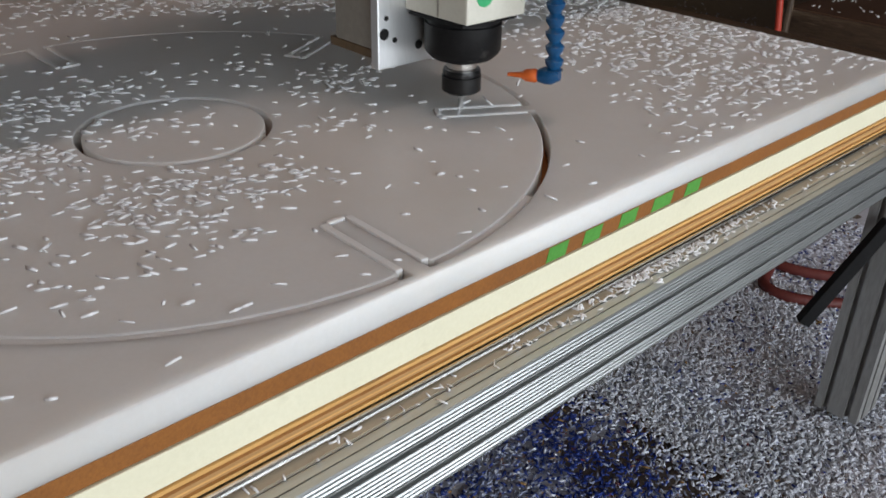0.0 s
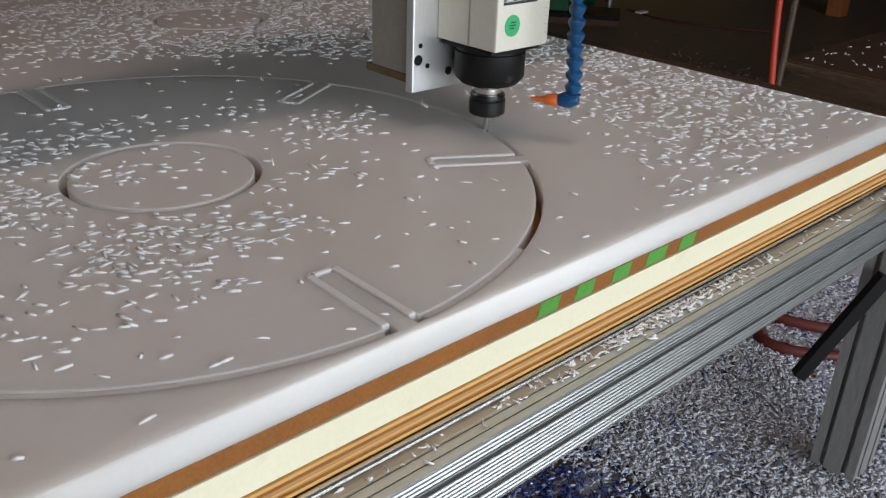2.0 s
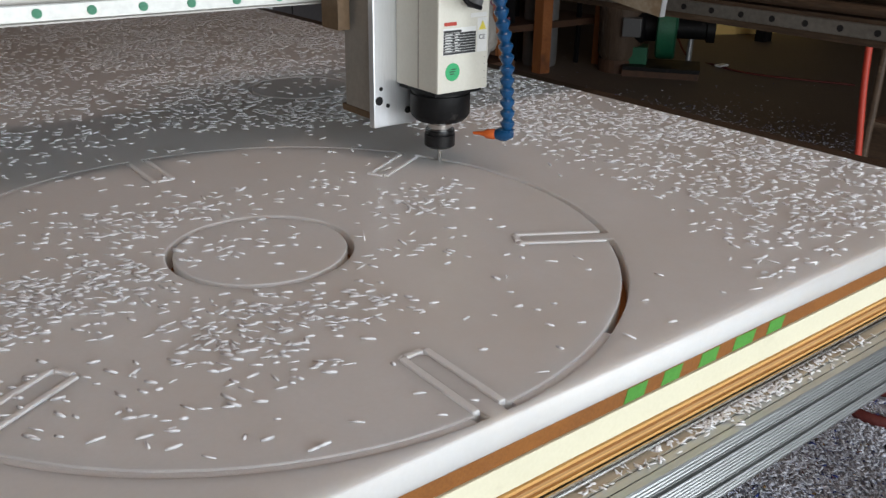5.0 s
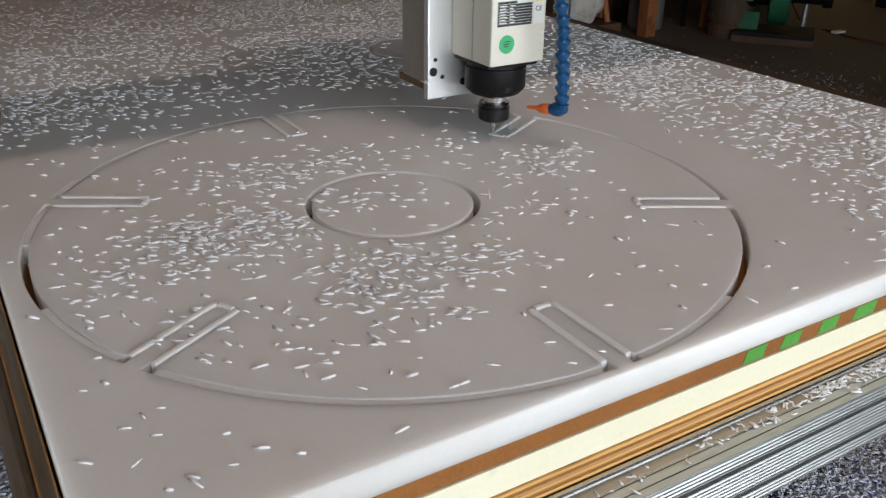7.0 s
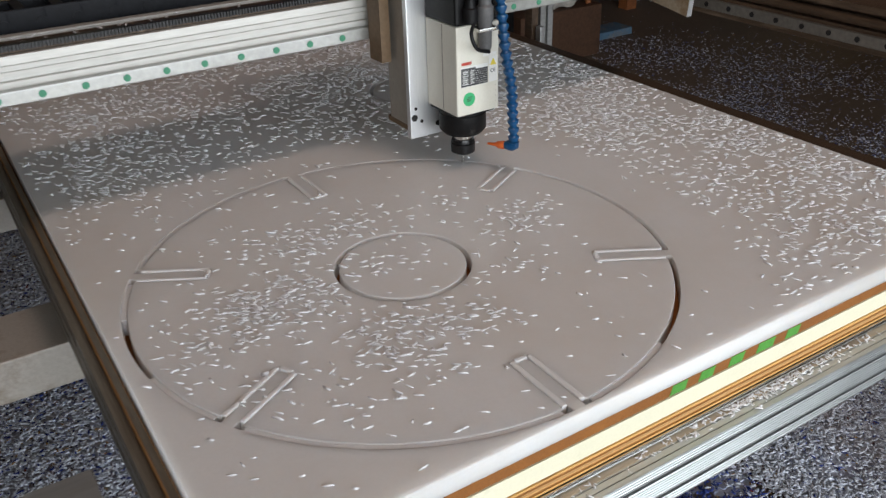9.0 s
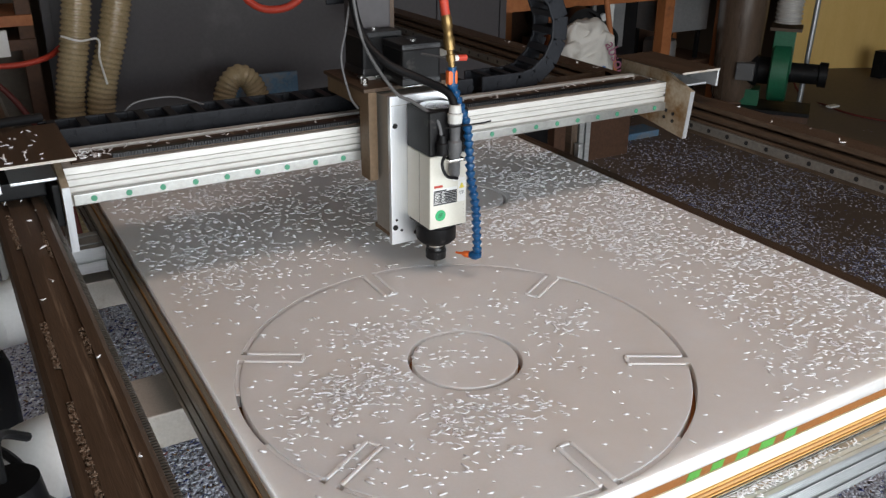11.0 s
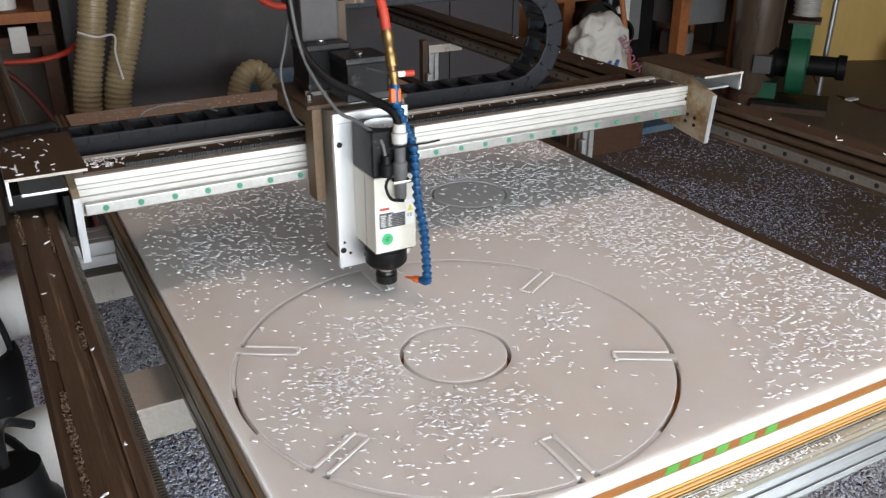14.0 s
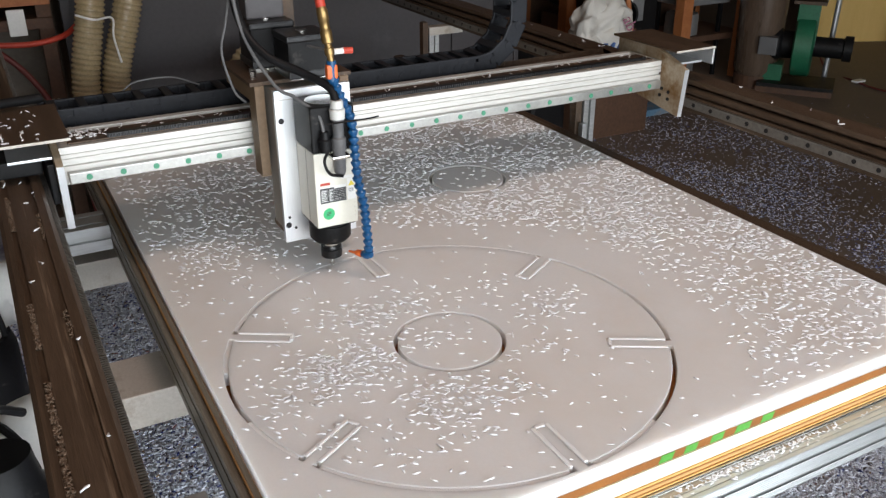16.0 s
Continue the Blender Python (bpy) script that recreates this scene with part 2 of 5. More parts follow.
def chip_mix(name, white, blue):
    """Shavings of several plastics: mostly white, some blue, a few red, brown and black; drifts of one colour."""
    m = bpy.data.materials.new(name)
    m.use_nodes = True
    nt = m.node_tree
    p = nt.nodes["Principled BSDF"]
    g = nt.nodes.new("ShaderNodeNewGeometry")
    drift = stretch(nt, noise_node(nt, g.outputs["Position"], 2.3, 3), 0.42, 0.62)
    off = nt.nodes.new("ShaderNodeMath")
    off.operation = "MULTIPLY_ADD"
    off.inputs[1].default_value = -blue
    nt.links.new(drift, off.inputs[0])
    nt.links.new(g.outputs["Random Per Island"], off.inputs[2])
    r = nt.nodes.new("ShaderNodeValToRGB")
    r.color_ramp.interpolation = "CONSTANT"
    e = r.color_ramp.elements
    e[0].position, e[0].color = 0.0, (0.02, 0.045, 0.24, 1)
    e[1].position, e[1].color = 0.05, (0.05, 0.04, 0.05, 1)
    for pos, c in ((0.075, (0.24, 0.06, 0.05)), (0.085, (0.30, 0.17, 0.05)), (0.105, (0.30, 0.33, 0.46)), (1 - white, (0.78, 0.80, 0.88)), (1 - white * 0.4, (0.68, 0.70, 0.80))):
        e.new(pos).color = (*c, 1)
    nt.links.new(off.outputs[0], r.inputs["Fac"])
    nt.links.new(r.outputs["Color"], p.inputs["Base Color"])
    p.inputs["Roughness"].default_value = 0.45
    return m


CHIP_MIX = chip_mix("mixed_shavings", 0.84, 0.09)
CHIP_BLUE = chip_mix("bluer_shavings", 0.26, 0.70)
CHIP_FAR = chip_mix("mostly_white_shavings", 0.92, 0.06)
SIDE_BEAM = surface("grimy_aluminium", (0.17, 0.15, 0.12), (0.30, 0.27, 0.22), 0.45, 0.5, fine=160, big=9, squash=(6, 0.25, 1), bump=0.1, stain=(0.12, 0.085, 0.05), stain_scale=6, stain_lo=0.5, stain_hi=0.7)
# Steel with the shade of the rails' inner faces put into its colour.
GUIDE_SHADED = surface("shaded_guide_rail", (0.15, 0.14, 0.125), (0.24, 0.225, 0.20), 0.4, 0.6, fine=120, big=6, bump=0.05)
DUST = surface("packed_sawdust", (0.11, 0.072, 0.045), (0.20, 0.135, 0.09), 0.85, fine=220, big=50, bump=0.5)
LITTER = surface("trodden_litter", (0.50, 0.50, 0.56), (0.72, 0.72, 0.78), 0.7, fine=150, big=40, bump=0.6, stain=(0.16, 0.13, 0.24), stain_scale=3.0, stain_lo=0.54, stain_hi=0.68)


# ---- building helpers: coordinates are metres, z measured from the top of the plastic sheet ----
SET = [Matrix()]  # where and how large the furniture being built is set down


def set_down(x=0.0, y=0.0, at=(0.0, 0.0), k=1.0):
    """Set what follows down with its point x, y of the floor at another place, k times as large."""
    SET[0] = Matrix.Translation((at[0], at[1], -T)) @ Matrix.Scale(k, 4) @ Matrix.Translation((-x, -y, T))


def thing(name, base, label, category, group="", kind=""):
    ob = new(name)
    ob.empty_display_size = 0.05
    base = SET[0] @ Vector(base)
    ob.matrix_world = pose(base[0], base[1], T + base[2])
    ob["bx"], ob["by"], ob["bz"] = base
    return tagged(ob, label, category, group, kind)


def base_of(ob):
    while ob.parent:
        ob = ob.parent
    return (ob["bx"], ob["by"], ob["bz"]) if "bx" in ob else (0, 0, -T)


def part(name, bm, material, parent, label="", smooth=False, kind=""):
    me = bpy.data.meshes.new(name)
    if isinstance(bm, bpy.types.Mesh):
        me = bm
    else:
        bmesh.ops.recalc_face_normals(bm, faces=bm.faces)
        bm.to_mesh(me)
        bm.free()
    b = base_of(parent)
    me.transform(Matrix.Translation((-b[0], -b[1], -b[2])) @ SET[0])
    me.materials.append(material)
    if smooth:
        me.shade_smooth()
        me.set_sharp_from_angle(angle=radians(40))
    ob = new(name, me)
    ob.parent = parent
    return tagged(ob, label, kind=kind)


def solo(name, bm, material, label, category, smooth=False, group="", kind=""):
    """A thing of one mesh."""
    me = bpy.data.meshes.new(name)
    if isinstance(bm, bpy.types.Mesh):
        me = bm
    else:
        bmesh.ops.recalc_face_normals(bm, faces=bm.faces)
        bm.to_mesh(me)
        bm.free()
    me.transform(SET[0])
    me.materials.append(material)
    if smooth:
        me.shade_smooth()
        me.set_sharp_from_angle(angle=radians(40))
    ob = new(name, me)
    ob.location = (0, 0, T)
    return tagged(ob, label, category, group, kind)


def block(x0, x1, y0, y1, z0, z1, bevel=0.001, bm=None, turn=None):
    bm = bm or bmesh.new()
    r = bmesh.ops.create_cube(bm, size=1)
    m = Matrix.Translation(((x0 + x1) / 2, (y0 + y1) / 2, (z0 + z1) / 2)) @ (turn or Matrix()) @ Matrix.Diagonal((x1 - x0, y1 - y0, z1 - z0, 1))
    bmesh.ops.transform(bm, matrix=m, verts=r["verts"])
    if bevel:
        es = list({e for v in r["verts"] for e in v.link_edges})
        bmesh.ops.bevel(bm, geom=es, offset=bevel, segments=2, affect="EDGES", profile=0.6)
    return bm


def rod(p0, p1, r, seg=20, r2=None, bm=None, bevel=0.0):
    bm = bm or bmesh.new()
    p0, p1 = Vector(p0), Vector(p1)
    d = p1 - p0
    m = Matrix.Translation((p0 + p1) / 2) @ d.to_track_quat("Z", "Y").to_matrix().to_4x4()
    c = bmesh.ops.create_cone(bm, cap_ends=True, segments=seg, radius1=r, radius2=r if r2 is None else r2, depth=d.length, matrix=m)
    if bevel:
        es = list({e for v in c["verts"] for e in v.link_edges if len(e.link_faces) == 2 and any(len(f.verts) > 4 for f in e.link_faces)})
        bmesh.ops.bevel(bm, geom=es, offset=bevel, segments=2, affect="EDGES")
    return bm


def lathe(profile, axis0, axis1, seg=24, bm=None):
    """Turned body: profile of (distance along the axis 0..1, radius)."""
    bm = bm or bmesh.new()
    a, b = Vector(axis0), Vector(axis1)
    q = (b - a).to_track_quat("Z", "Y").to_matrix()
    rings = []
    for s, r in profile:
        c = a.lerp(b, s)
        rings.append([bm.verts.new(c + q @ Vector((r * math.cos(2 * math.pi * i / seg), r * math.sin(2 * math.pi * i / seg), 0))) for i in range(seg)])
    for r0, r1 in zip(rings, rings[1:]):
        for i in range(seg):
            bm.faces.new((r0[i], r0[(i + 1) % seg], r1[(i + 1) % seg], r1[i]))
    bm.faces.new(rings[0][::-1])
    bm.faces.new(rings[-1])
    return bm


def spline(points, n):
    """Catmull-Rom points along a list of corners."""
    p = [Vector(q) for q in points]
    p = [2 * p[0] - p[1]] + p + [2 * p[-1] - p[-2]]
    out = []
    per = max(2, n // (len(p) - 3))
    for i in range(1, len(p) - 2):
        for k in range(per):
            t = k / per
            a, b, c, d = p[i - 1], p[i], p[i + 1], p[i + 2]
            out.append(0.5 * ((2 * b) + (c - a) * t + (2 * a - 5 * b + 4 * c - d) * t * t + (3 * b - a - 3 * c + d) * t ** 3))
    out.append(p[-2])
    return out


def sweep(pts, radius, seg=10, bm=None):
    """A round body along points; radius is a number or a function of the point's index."""
    bm = bm or bmesh.new()
    pts = [Vector(p) for p in pts]
    side = None
    rings = []
    for i, p in enumerate(pts):
        d = (pts[min(i + 1, len(pts) - 1)] - pts[max(i - 1, 0)]).normalized()
        if side is None:
            side = d.orthogonal().normalized()
        side = (side - d * side.dot(d)).normalized()
        up = d.cross(side)
        r = radius(i) if callable(radius) else radius
        rings.append([bm.verts.new(p + r * (side * math.cos(2 * math.pi * k / seg) + up * math.sin(2 * math.pi * k / seg))) for k in range(seg)])
    for r0, r1 in zip(rings, rings[1:]):
        for k in range(seg):
            bm.faces.new((r0[k], r0[(k + 1) % seg], r1[(k + 1) % seg], r1[k]))
    bm.faces.new(rings[0][::-1])
    bm.faces.new(rings[-1])
    return bm


def prism(outline, a, b, axis, bm=None):
    """An outline of pairs drawn out along an axis from a to b. The pairs are the two other axes in x, y, z order."""
    bm = bm or bmesh.new()
    def at(p, s):
        return Vector({"x": (s, p[0], p[1]), "y": (p[0], s, p[1]), "z": (p[0], p[1], s)}[axis])
    v0 = [bm.verts.new(at(p, a)) for p in outline]
    v1 = [bm.verts.new(at(p, b)) for p in outline]
    n = len(outline)
    for i in range(n):
        bm.faces.new((v0[i], v0[(i + 1) % n], v1[(i + 1) % n], v1[i]))
    f0, f1 = bm.faces.new(v0[::-1]), bm.faces.new(v1)
    bmesh.ops.triangulate(bm, faces=[f0, f1])
    return bm


def slotted(u0, u1, v0, v1, slots, depth=0.008, lip=0.003, gap=0.008, sides=("u0", "u1", "v0", "v1")):
    """Outline of a T-slot extrusion, u across and v up: slots along v on the u sides, along u on the v sides."""
    def edge(length):
        n = slots(length)
        return [length * (i + 0.5) / n for i in range(n)]
    def run(length, open_):
        out = []
        for c in edge(length) if open_ else []:
            g, w = gap / 2, gap
            out += [(c - g, 0), (c - g, lip), (c - w, lip), (c - w, depth), (c + w, depth), (c + w, lip), (c + g, lip), (c + g, 0)]
        return out
    o = [(u0, v0)] + [(u0 + s, v0 + d) for s, d in run(u1 - u0, "v0" in sides)]
    o += [(u1, v0)] + [(u1 - d, v0 + s) for s, d in run(v1 - v0, "u1" in sides)]
    o += [(u1, v1)] + [(u1 - s, v1 - d) for s, d in run(u1 - u0, "v1" in sides)]
    o += [(u0, v1)] + [(u0 + d, v1 - s) for s, d in run(v1 - v0, "u0" in sides)]
    return o


def ribbed(pts, r, pitch, seg=18):
    """A hose with a raised coil, as rings along the points."""
    out, radii, s = [], [], 0.0
    total = sum((b - a).length for a, b in zip(pts, pts[1:]))
    n = int(total / pitch * 4)
    lens = [0.0]
    for a, b in zip(pts, pts[1:]):
        lens.append(lens[-1] + (b - a).length)
    j = 0
    for i in range(n + 1):
        s = total * i / n
        while j < len(pts) - 2 and lens[j + 1] < s:
            j += 1
        out.append(pts[j].lerp(pts[j + 1], (s - lens[j]) / max(1e-6, lens[j + 1] - lens[j])))
        radii.append(r * (1.0 if i % 4 in (0, 1) else 0.90))
    return sweep(out, lambda i: radii[i], seg)


def shavings(spots, length, width, seed, lift=0.0, tilt=0.35, curl=0.35, heading=None):
    """Curled slivers of plastic lying at the given places (n by 3), as one mesh of closed prisms."""
    rng = np.random.default_rng(seed)
    n = len(spots)
    ln = length * rng.uniform(0.5, 1.25, n)
    wd = width * rng.uniform(0.6, 1.3, n)
    yaw = rng.uniform(0, 2 * np.pi, n) if heading is None else np.radians(rng.normal(heading[0], heading[1], n)) + np.pi * rng.integers(0, 2, n)
    pit = rng.normal(0, tilt, n)
    bend = rng.normal(0, curl, n)
    s = np.array([-0.5, 0.0, 0.5])
    tri = np.array([(-0.5, 0.0), (0.5, 0.0), (0.0, 0.55)])
    v = np.zeros((n, 3, 3, 3))
    for i in range(3):
        for k in range(3):
            taper = 1.0 if i == 1 else 0.65
            x = s[i] * ln
            y = tri[k, 0] * wd * taper + bend * ln * (abs(s[i]) * 2) ** 2 * 0.5
            z = tri[k, 1] * wd * taper + np.abs(bend) * ln * (abs(s[i]) * 2) ** 2 * 0.25
            z = z + x * np.sin(pit) + np.abs(np.sin(pit)) * ln * 0.5
            v[:, i, k, 0] = spots[:, 0] + x * np.cos(yaw) - y * np.sin(yaw)
            v[:, i, k, 1] = spots[:, 1] + x * np.sin(yaw) + y * np.cos(yaw)
            v[:, i, k, 2] = spots[:, 2] + z + lift
    f = []
    for i in range(2):
        for k in range(3):
            a, b = i * 3 + k, i * 3 + (k + 1) % 3
            f.append((a, b, b + 3)), f.append((a, b + 3, a + 3))
    f += [(2, 1, 0), (6, 7, 8)]
    f = np.array(f)
    faces = (f[None] + 9 * np.arange(n)[:, None, None]).reshape(-1, 3)
    me = bpy.data.meshes.new("shavings")
    nv, nf = n * 9, len(faces)
    me.vertices.add(nv)
    me.vertices.foreach_set("co", v.reshape(-1))
    me.loops.add(nf * 3)
    me.loops.foreach_set("vertex_index", faces.reshape(-1).astype(np.int32))
    me.polygons.add(nf)
    me.polygons.foreach_set("loop_start", np.arange(0, nf * 3, 3, dtype=np.int32))
    me.update(calc_edges=True)
    return me


# ---- the tool's way: round the wheel and in and out of its six slots at a steady feed ----
R_CUT, R_TIP, SLOT, KERF = 0.373, 0.271, 0.0245, 0.0070
FEED, PERIOD, START = 12.3, 7.22, 0.86  # degrees a second along the rim, seconds from slot to slot, first slot left


def tool(t):
    ph, k = (t - START) % PERIOD, math.floor((t - START) / PERIOD)
    hw = math.degrees(SLOT / 2 / R_CUT)
    ta = (60 - 2 * hw) / FEED
    if ph < ta:
        a = radians(60 * k - 30 + hw + FEED * ph)
        return R_CUT * math.cos(a), R_CUT * math.sin(a)
    deep = R_CUT * math.cos(radians(hw)) - R_TIP
    s = (ph - ta) / (PERIOD - ta) * (2 * deep + SLOT)
    r, o = (R_TIP + deep - s, -SLOT / 2) if s < deep else (R_TIP, s - deep - SLOT / 2) if s < deep + SLOT else (R_TIP + s - deep - SLOT, SLOT / 2)
    a = radians(60 * k + 30)
    return r * math.cos(a) - o * math.sin(a), r * math.sin(a) + o * math.cos(a)


# ---- room ----
def wall(name, *box):
    return solo(name, block(*box, bevel=0), WALL, "dim dusty painted shop wall", "wall", kind="structure")


F = -T
solo("floor", block(-4.2, 9.2, -6.0, 7.2, F - 0.15, F, bevel=0), CONCRETE, "dark dusty concrete floor strewn with plastic shavings", "floor", kind="structure")
wall("wall_north", -4.2, 9.2, 7.0, 7.2, F, F + 3.3)
wall("wall_west", -2.6, -2.4, FRONT, 7.0, F, F + 3.3)
wall("wall_east", 9.0, 9.2, FRONT, 7.0, F, F + 3.3)
wf = block(-2.6, DOOR[0], FRONT - 0.2, FRONT, F, F + 3.3, bevel=0)
block(DOOR[1], 9.2, FRONT - 0.2, FRONT, F, F + 3.3, bevel=0, bm=wf)
block(DOOR[0], DOOR[1], FRONT - 0.2, FRONT, F + DOOR[3], F + 3.3, bevel=0, bm=wf)
solo("wall_south", wf, WALL, "dim dusty shop wall with a wide open door", "wall", kind="structure")
cl = block(-2.6, ROOF[0], FRONT - 0.2, 7.2, F + 3.3, F + 3.45, bevel=0)
block(ROOF[1], 9.2, FRONT - 0.2, 7.2, F + 3.3, F + 3.45, bevel=0, bm=cl)
block(ROOF[0], ROOF[1], FRONT - 0.2, ROOF[2], F + 3.3, F + 3.45, bevel=0, bm=cl)
block(ROOF[0], ROOF[1], ROOF[3], 7.2, F + 3.3, F + 3.45, bevel=0, bm=cl)
solo("ceiling", cl, CEILING, "brown timber shop ceiling with a roof light", "ceiling", kind="structure")

# ---- boards on the table ----
X0, X1, Y0, Y1 = -0.395, 0.825, -0.385, 1.70
THICK = 0.025
HUB = 0.0925
HUB2 = (0.409, 0.654)


def ring(cx, cy, r, n=72):
    return [(cx + r * math.cos(2 * math.pi * i / n), cy + r * math.sin(2 * math.pi * i / n)) for i in range(n)]


def rim(side):
    """Edge of the cut: side 1 is the sheet's, with six tongues; side -1 the wheel's, with six slots."""
    r, w = R_CUT + side * KERF / 2, SLOT / 2 - side * KERF / 2
    tip = R_TIP + side * KERF / 2
    out = []
    for k in range(6):
        a0 = radians(60 * k + 30)
        hw = math.asin(w / r)
        n = 22
        for i in range(n + 1):
            a = a0 - radians(60) + hw + (radians(60) - 2 * hw) * i / n
            out.append((r * math.cos(a), r * math.sin(a)))
        q = min(w * 0.7, 0.007)
        prof = [(tip + q, -w)] + [(tip + q - q * math.sin(radians(b)), -w + q - q * math.cos(radians(b))) for b in (30, 60, 90)]
        prof += [(p, -o) for p, o in prof[::-1]]
        out += [(p * math.cos(a0) - o * math.sin(a0), p * math.sin(a0) + o * math.cos(a0)) for p, o in prof]
    return out


def cut_plate(name, outlines, bevel=0.0012):
    """A flat piece of the sheet's thickness with rounded edges from its outline and holes."""
    cu = bpy.data.curves.new(name, "CURVE")
    cu.dimensions, cu.fill_mode = "2D", "BOTH"
    cu.extrude, cu.bevel_depth, cu.bevel_resolution, cu.offset = THICK / 2 - bevel, bevel, 1, -bevel
    for o in outlines:
        sp = cu.splines.new("POLY")
        sp.points.add(len(o) - 1)
        for p, (x, y) in zip(sp.points, o):
            p.co = (x, y, 0, 1)
        sp.use_cyclic_u = True
    ob = bpy.data.objects.new(name, cu)
    scene.collection.objects.link(ob)
    me = bpy.data.meshes.new_from_object(ob.evaluated_get(bpy.context.evaluated_depsgraph_get()))
    bpy.data.objects.remove(ob)
    me.transform(Matrix.Translation((0, 0, -THICK / 2)))
    return me


sheet = thing("plastic_sheet", (0, 0, -THICK), "thick white plastic sheet being routed, strewn with shavings", "plastic sheet")
part("panel", cut_plate("panel", [[(X0, Y0), (X1, Y0), (X1, Y1), (X0, Y1)], rim(1), ring(*HUB2, HUB + KERF / 2)]), HDPE, sheet)
part("wheel", cut_plate("wheel", [rim(-1), ring(0, 0, HUB + KERF / 2)]), HDPE, sheet, "large cut wheel with six slots")
part("hub_disc", cut_plate("hub_disc", [ring(0, 0, HUB - KERF / 2)]), HDPE, sheet, "round cut-out in the wheel")
part("hub_disc", cut_plate("hub_disc", [ring(*HUB2, HUB - KERF / 2)]), HDPE, sheet, "round cut-out further along the sheet")

YB = 1.97
hardboard = thing("hardboard_spoilboard", (0.2, 0, -0.0405), "brown hardboard under the plastic with green paint marks", "board")
part("board", block(X0 + 0.002, X1 - 0.002, Y0 + 0.001, YB, -0.0405, -0.0255, 0.0005), BROWN_BOARD, hardboard)
for a, b in ((0.131, 0.160), (0.178, 0.206), (0.229, 0.258), (0.279, 0.314), (0.333, 0.362)):
    part("green_mark", prism([(a, -0.0395), (b - 0.004, -0.0395), (b, -0.0262), (a + 0.004, -0.0262)], Y0 + 0.0005, Y0 + 0.003, "y"), PAINT_GREEN, hardboard, "green paint mark on the edge")
solo("cream_board", block(X0 + 0.002, X1 + 0.004, Y0 - 0.001, YB + 0.004, -0.0665, -0.041, 0.001), CREAM_BOARD, "pale cream board with a clean cut edge", "board")
ply = thing("plywood_bed", (0.2, 0, -0.0824), "rough plywood table bed with frayed edge", "board")
for i in range(5):
    z1 = -0.067 - i * 0.00307
    part("ply_layer", block(X0 - 0.004 + 0.001 * (i % 2), X1 + 0.012, Y0 - 0.003 - 0.0014 * ((i * 2) % 3), YB + 0.01, z1 - 0.00305, z1, 0.0002), PLY_LIGHT if i % 2 == 0 else PLY_DARK, ply)

solo("rear_board", block(X0 + 0.004, X1 - 0.004, Y1 + 0.006, 1.962, -0.0249, -0.011, 0.001), MDF, "pale tan fibreboard strip behind the white sheet", "board")

# white swarf-like fill added to lighten the cuts of earlier passes, standing a hair proud of the sheet in the slots
for k in range(6):
    h, q = KERF / 2 - 0.0003, SLOT / 2
    swarf = bmesh.new()
    for o in (-q, q):
        block(R_TIP, R_CUT - 0.006, o - h, o + h, -0.0249, 0.0015, 0.0018, bm=swarf)
    block(R_TIP - h, R_TIP + h, -q + h + 0.0006, q - h - 0.0006, -0.0249, 0.0018, 0.0018, bm=swarf)
    bmesh.ops.transform(swarf, matrix=Matrix.Rotation(radians(60 * k + 30), 4, "Z"), verts=swarf.verts)
    solo("light_cut_fill", swarf, CUT_FILL, "white swarf-like fill added to lighten a cut slot", "swarf", group="packed cuts")

# The same added white fill along the rim, where its wall looks lit.
for a0, span, top in ((33, 54, -0.0008), (93, 54, -0.0008), (153, 14, -0.0016), (189, 18, -0.0020), (213, 54, -0.0014), (273, 22, -0.0016)):
    n = max(8, span // 2)
    arc = [radians(a0 + span * i / n) for i in range(n + 1)]
    line = [((R_CUT + KERF / 2 - 0.0003) * math.cos(a), (R_CUT + KERF / 2 - 0.0003) * math.sin(a)) for a in arc]
    line += [((R_CUT - KERF / 2 + 0.0003) * math.cos(a), (R_CUT - KERF / 2 + 0.0003) * math.sin(a)) for a in reversed(arc)]
    solo("light_cut_fill", prism(line, -0.0249, top, "z"), CUT_FILL, "white swarf-like fill added to lighten the rim cut", "swarf", group="packed cuts")

# ---- the machine's frame ----
table = thing("router_table", (0.22, 0.6, F), "aluminium-framed router table with brown steel side rails", "machine table")
RL0, RL1 = -0.634, -0.556   # left rail
RR0, RR1 = 0.981, 1.045     # right rail
RAIL_TOP, RAIL_BOT = 0.228, 0.148


def slots3(length):
    return max(1, round(length / 0.045))


YF = -0.425
LEDGE, UNDER = -0.0905, -0.157
# front beam: an extrusion with a broad ledge, round ribs and two slots
prof = [(YF + 0.045, UNDER), (YF, UNDER)]
zz = UNDER + 0.001
for kind, n in (("rib", 3), ("slot", 1), ("rib", 6), ("slot", 1), ("rib", 3)):
    for _ in range(n):
        if kind == "rib":
            prof += [(YF + 0.0026, zz), (YF + 0.0007, zz + 0.0007), (YF, zz + 0.0018), (YF + 0.0007, zz + 0.0029), (YF + 0.0026, zz + 0.0036)]
            zz += 0.0041
        else:
            prof += [(YF, zz), (YF, zz + 0.001), (YF + 0.010, zz + 0.001), (YF + 0.010, zz + 0.0058), (YF, zz + 0.0058), (YF, zz + 0.0068)]
            zz += 0.0072
prof += [(YF, LEDGE - 0.0012), (YF + 0.0012, LEDGE)]
for g in (0.008, 0.0175):
    prof += [(YF + g, LEDGE), (YF + g, LEDGE - 0.0012), (YF + g + 0.0014, LEDGE - 0.0012), (YF + g + 0.0014, LEDGE)]
prof += [(YF + 0.045, LEDGE)]
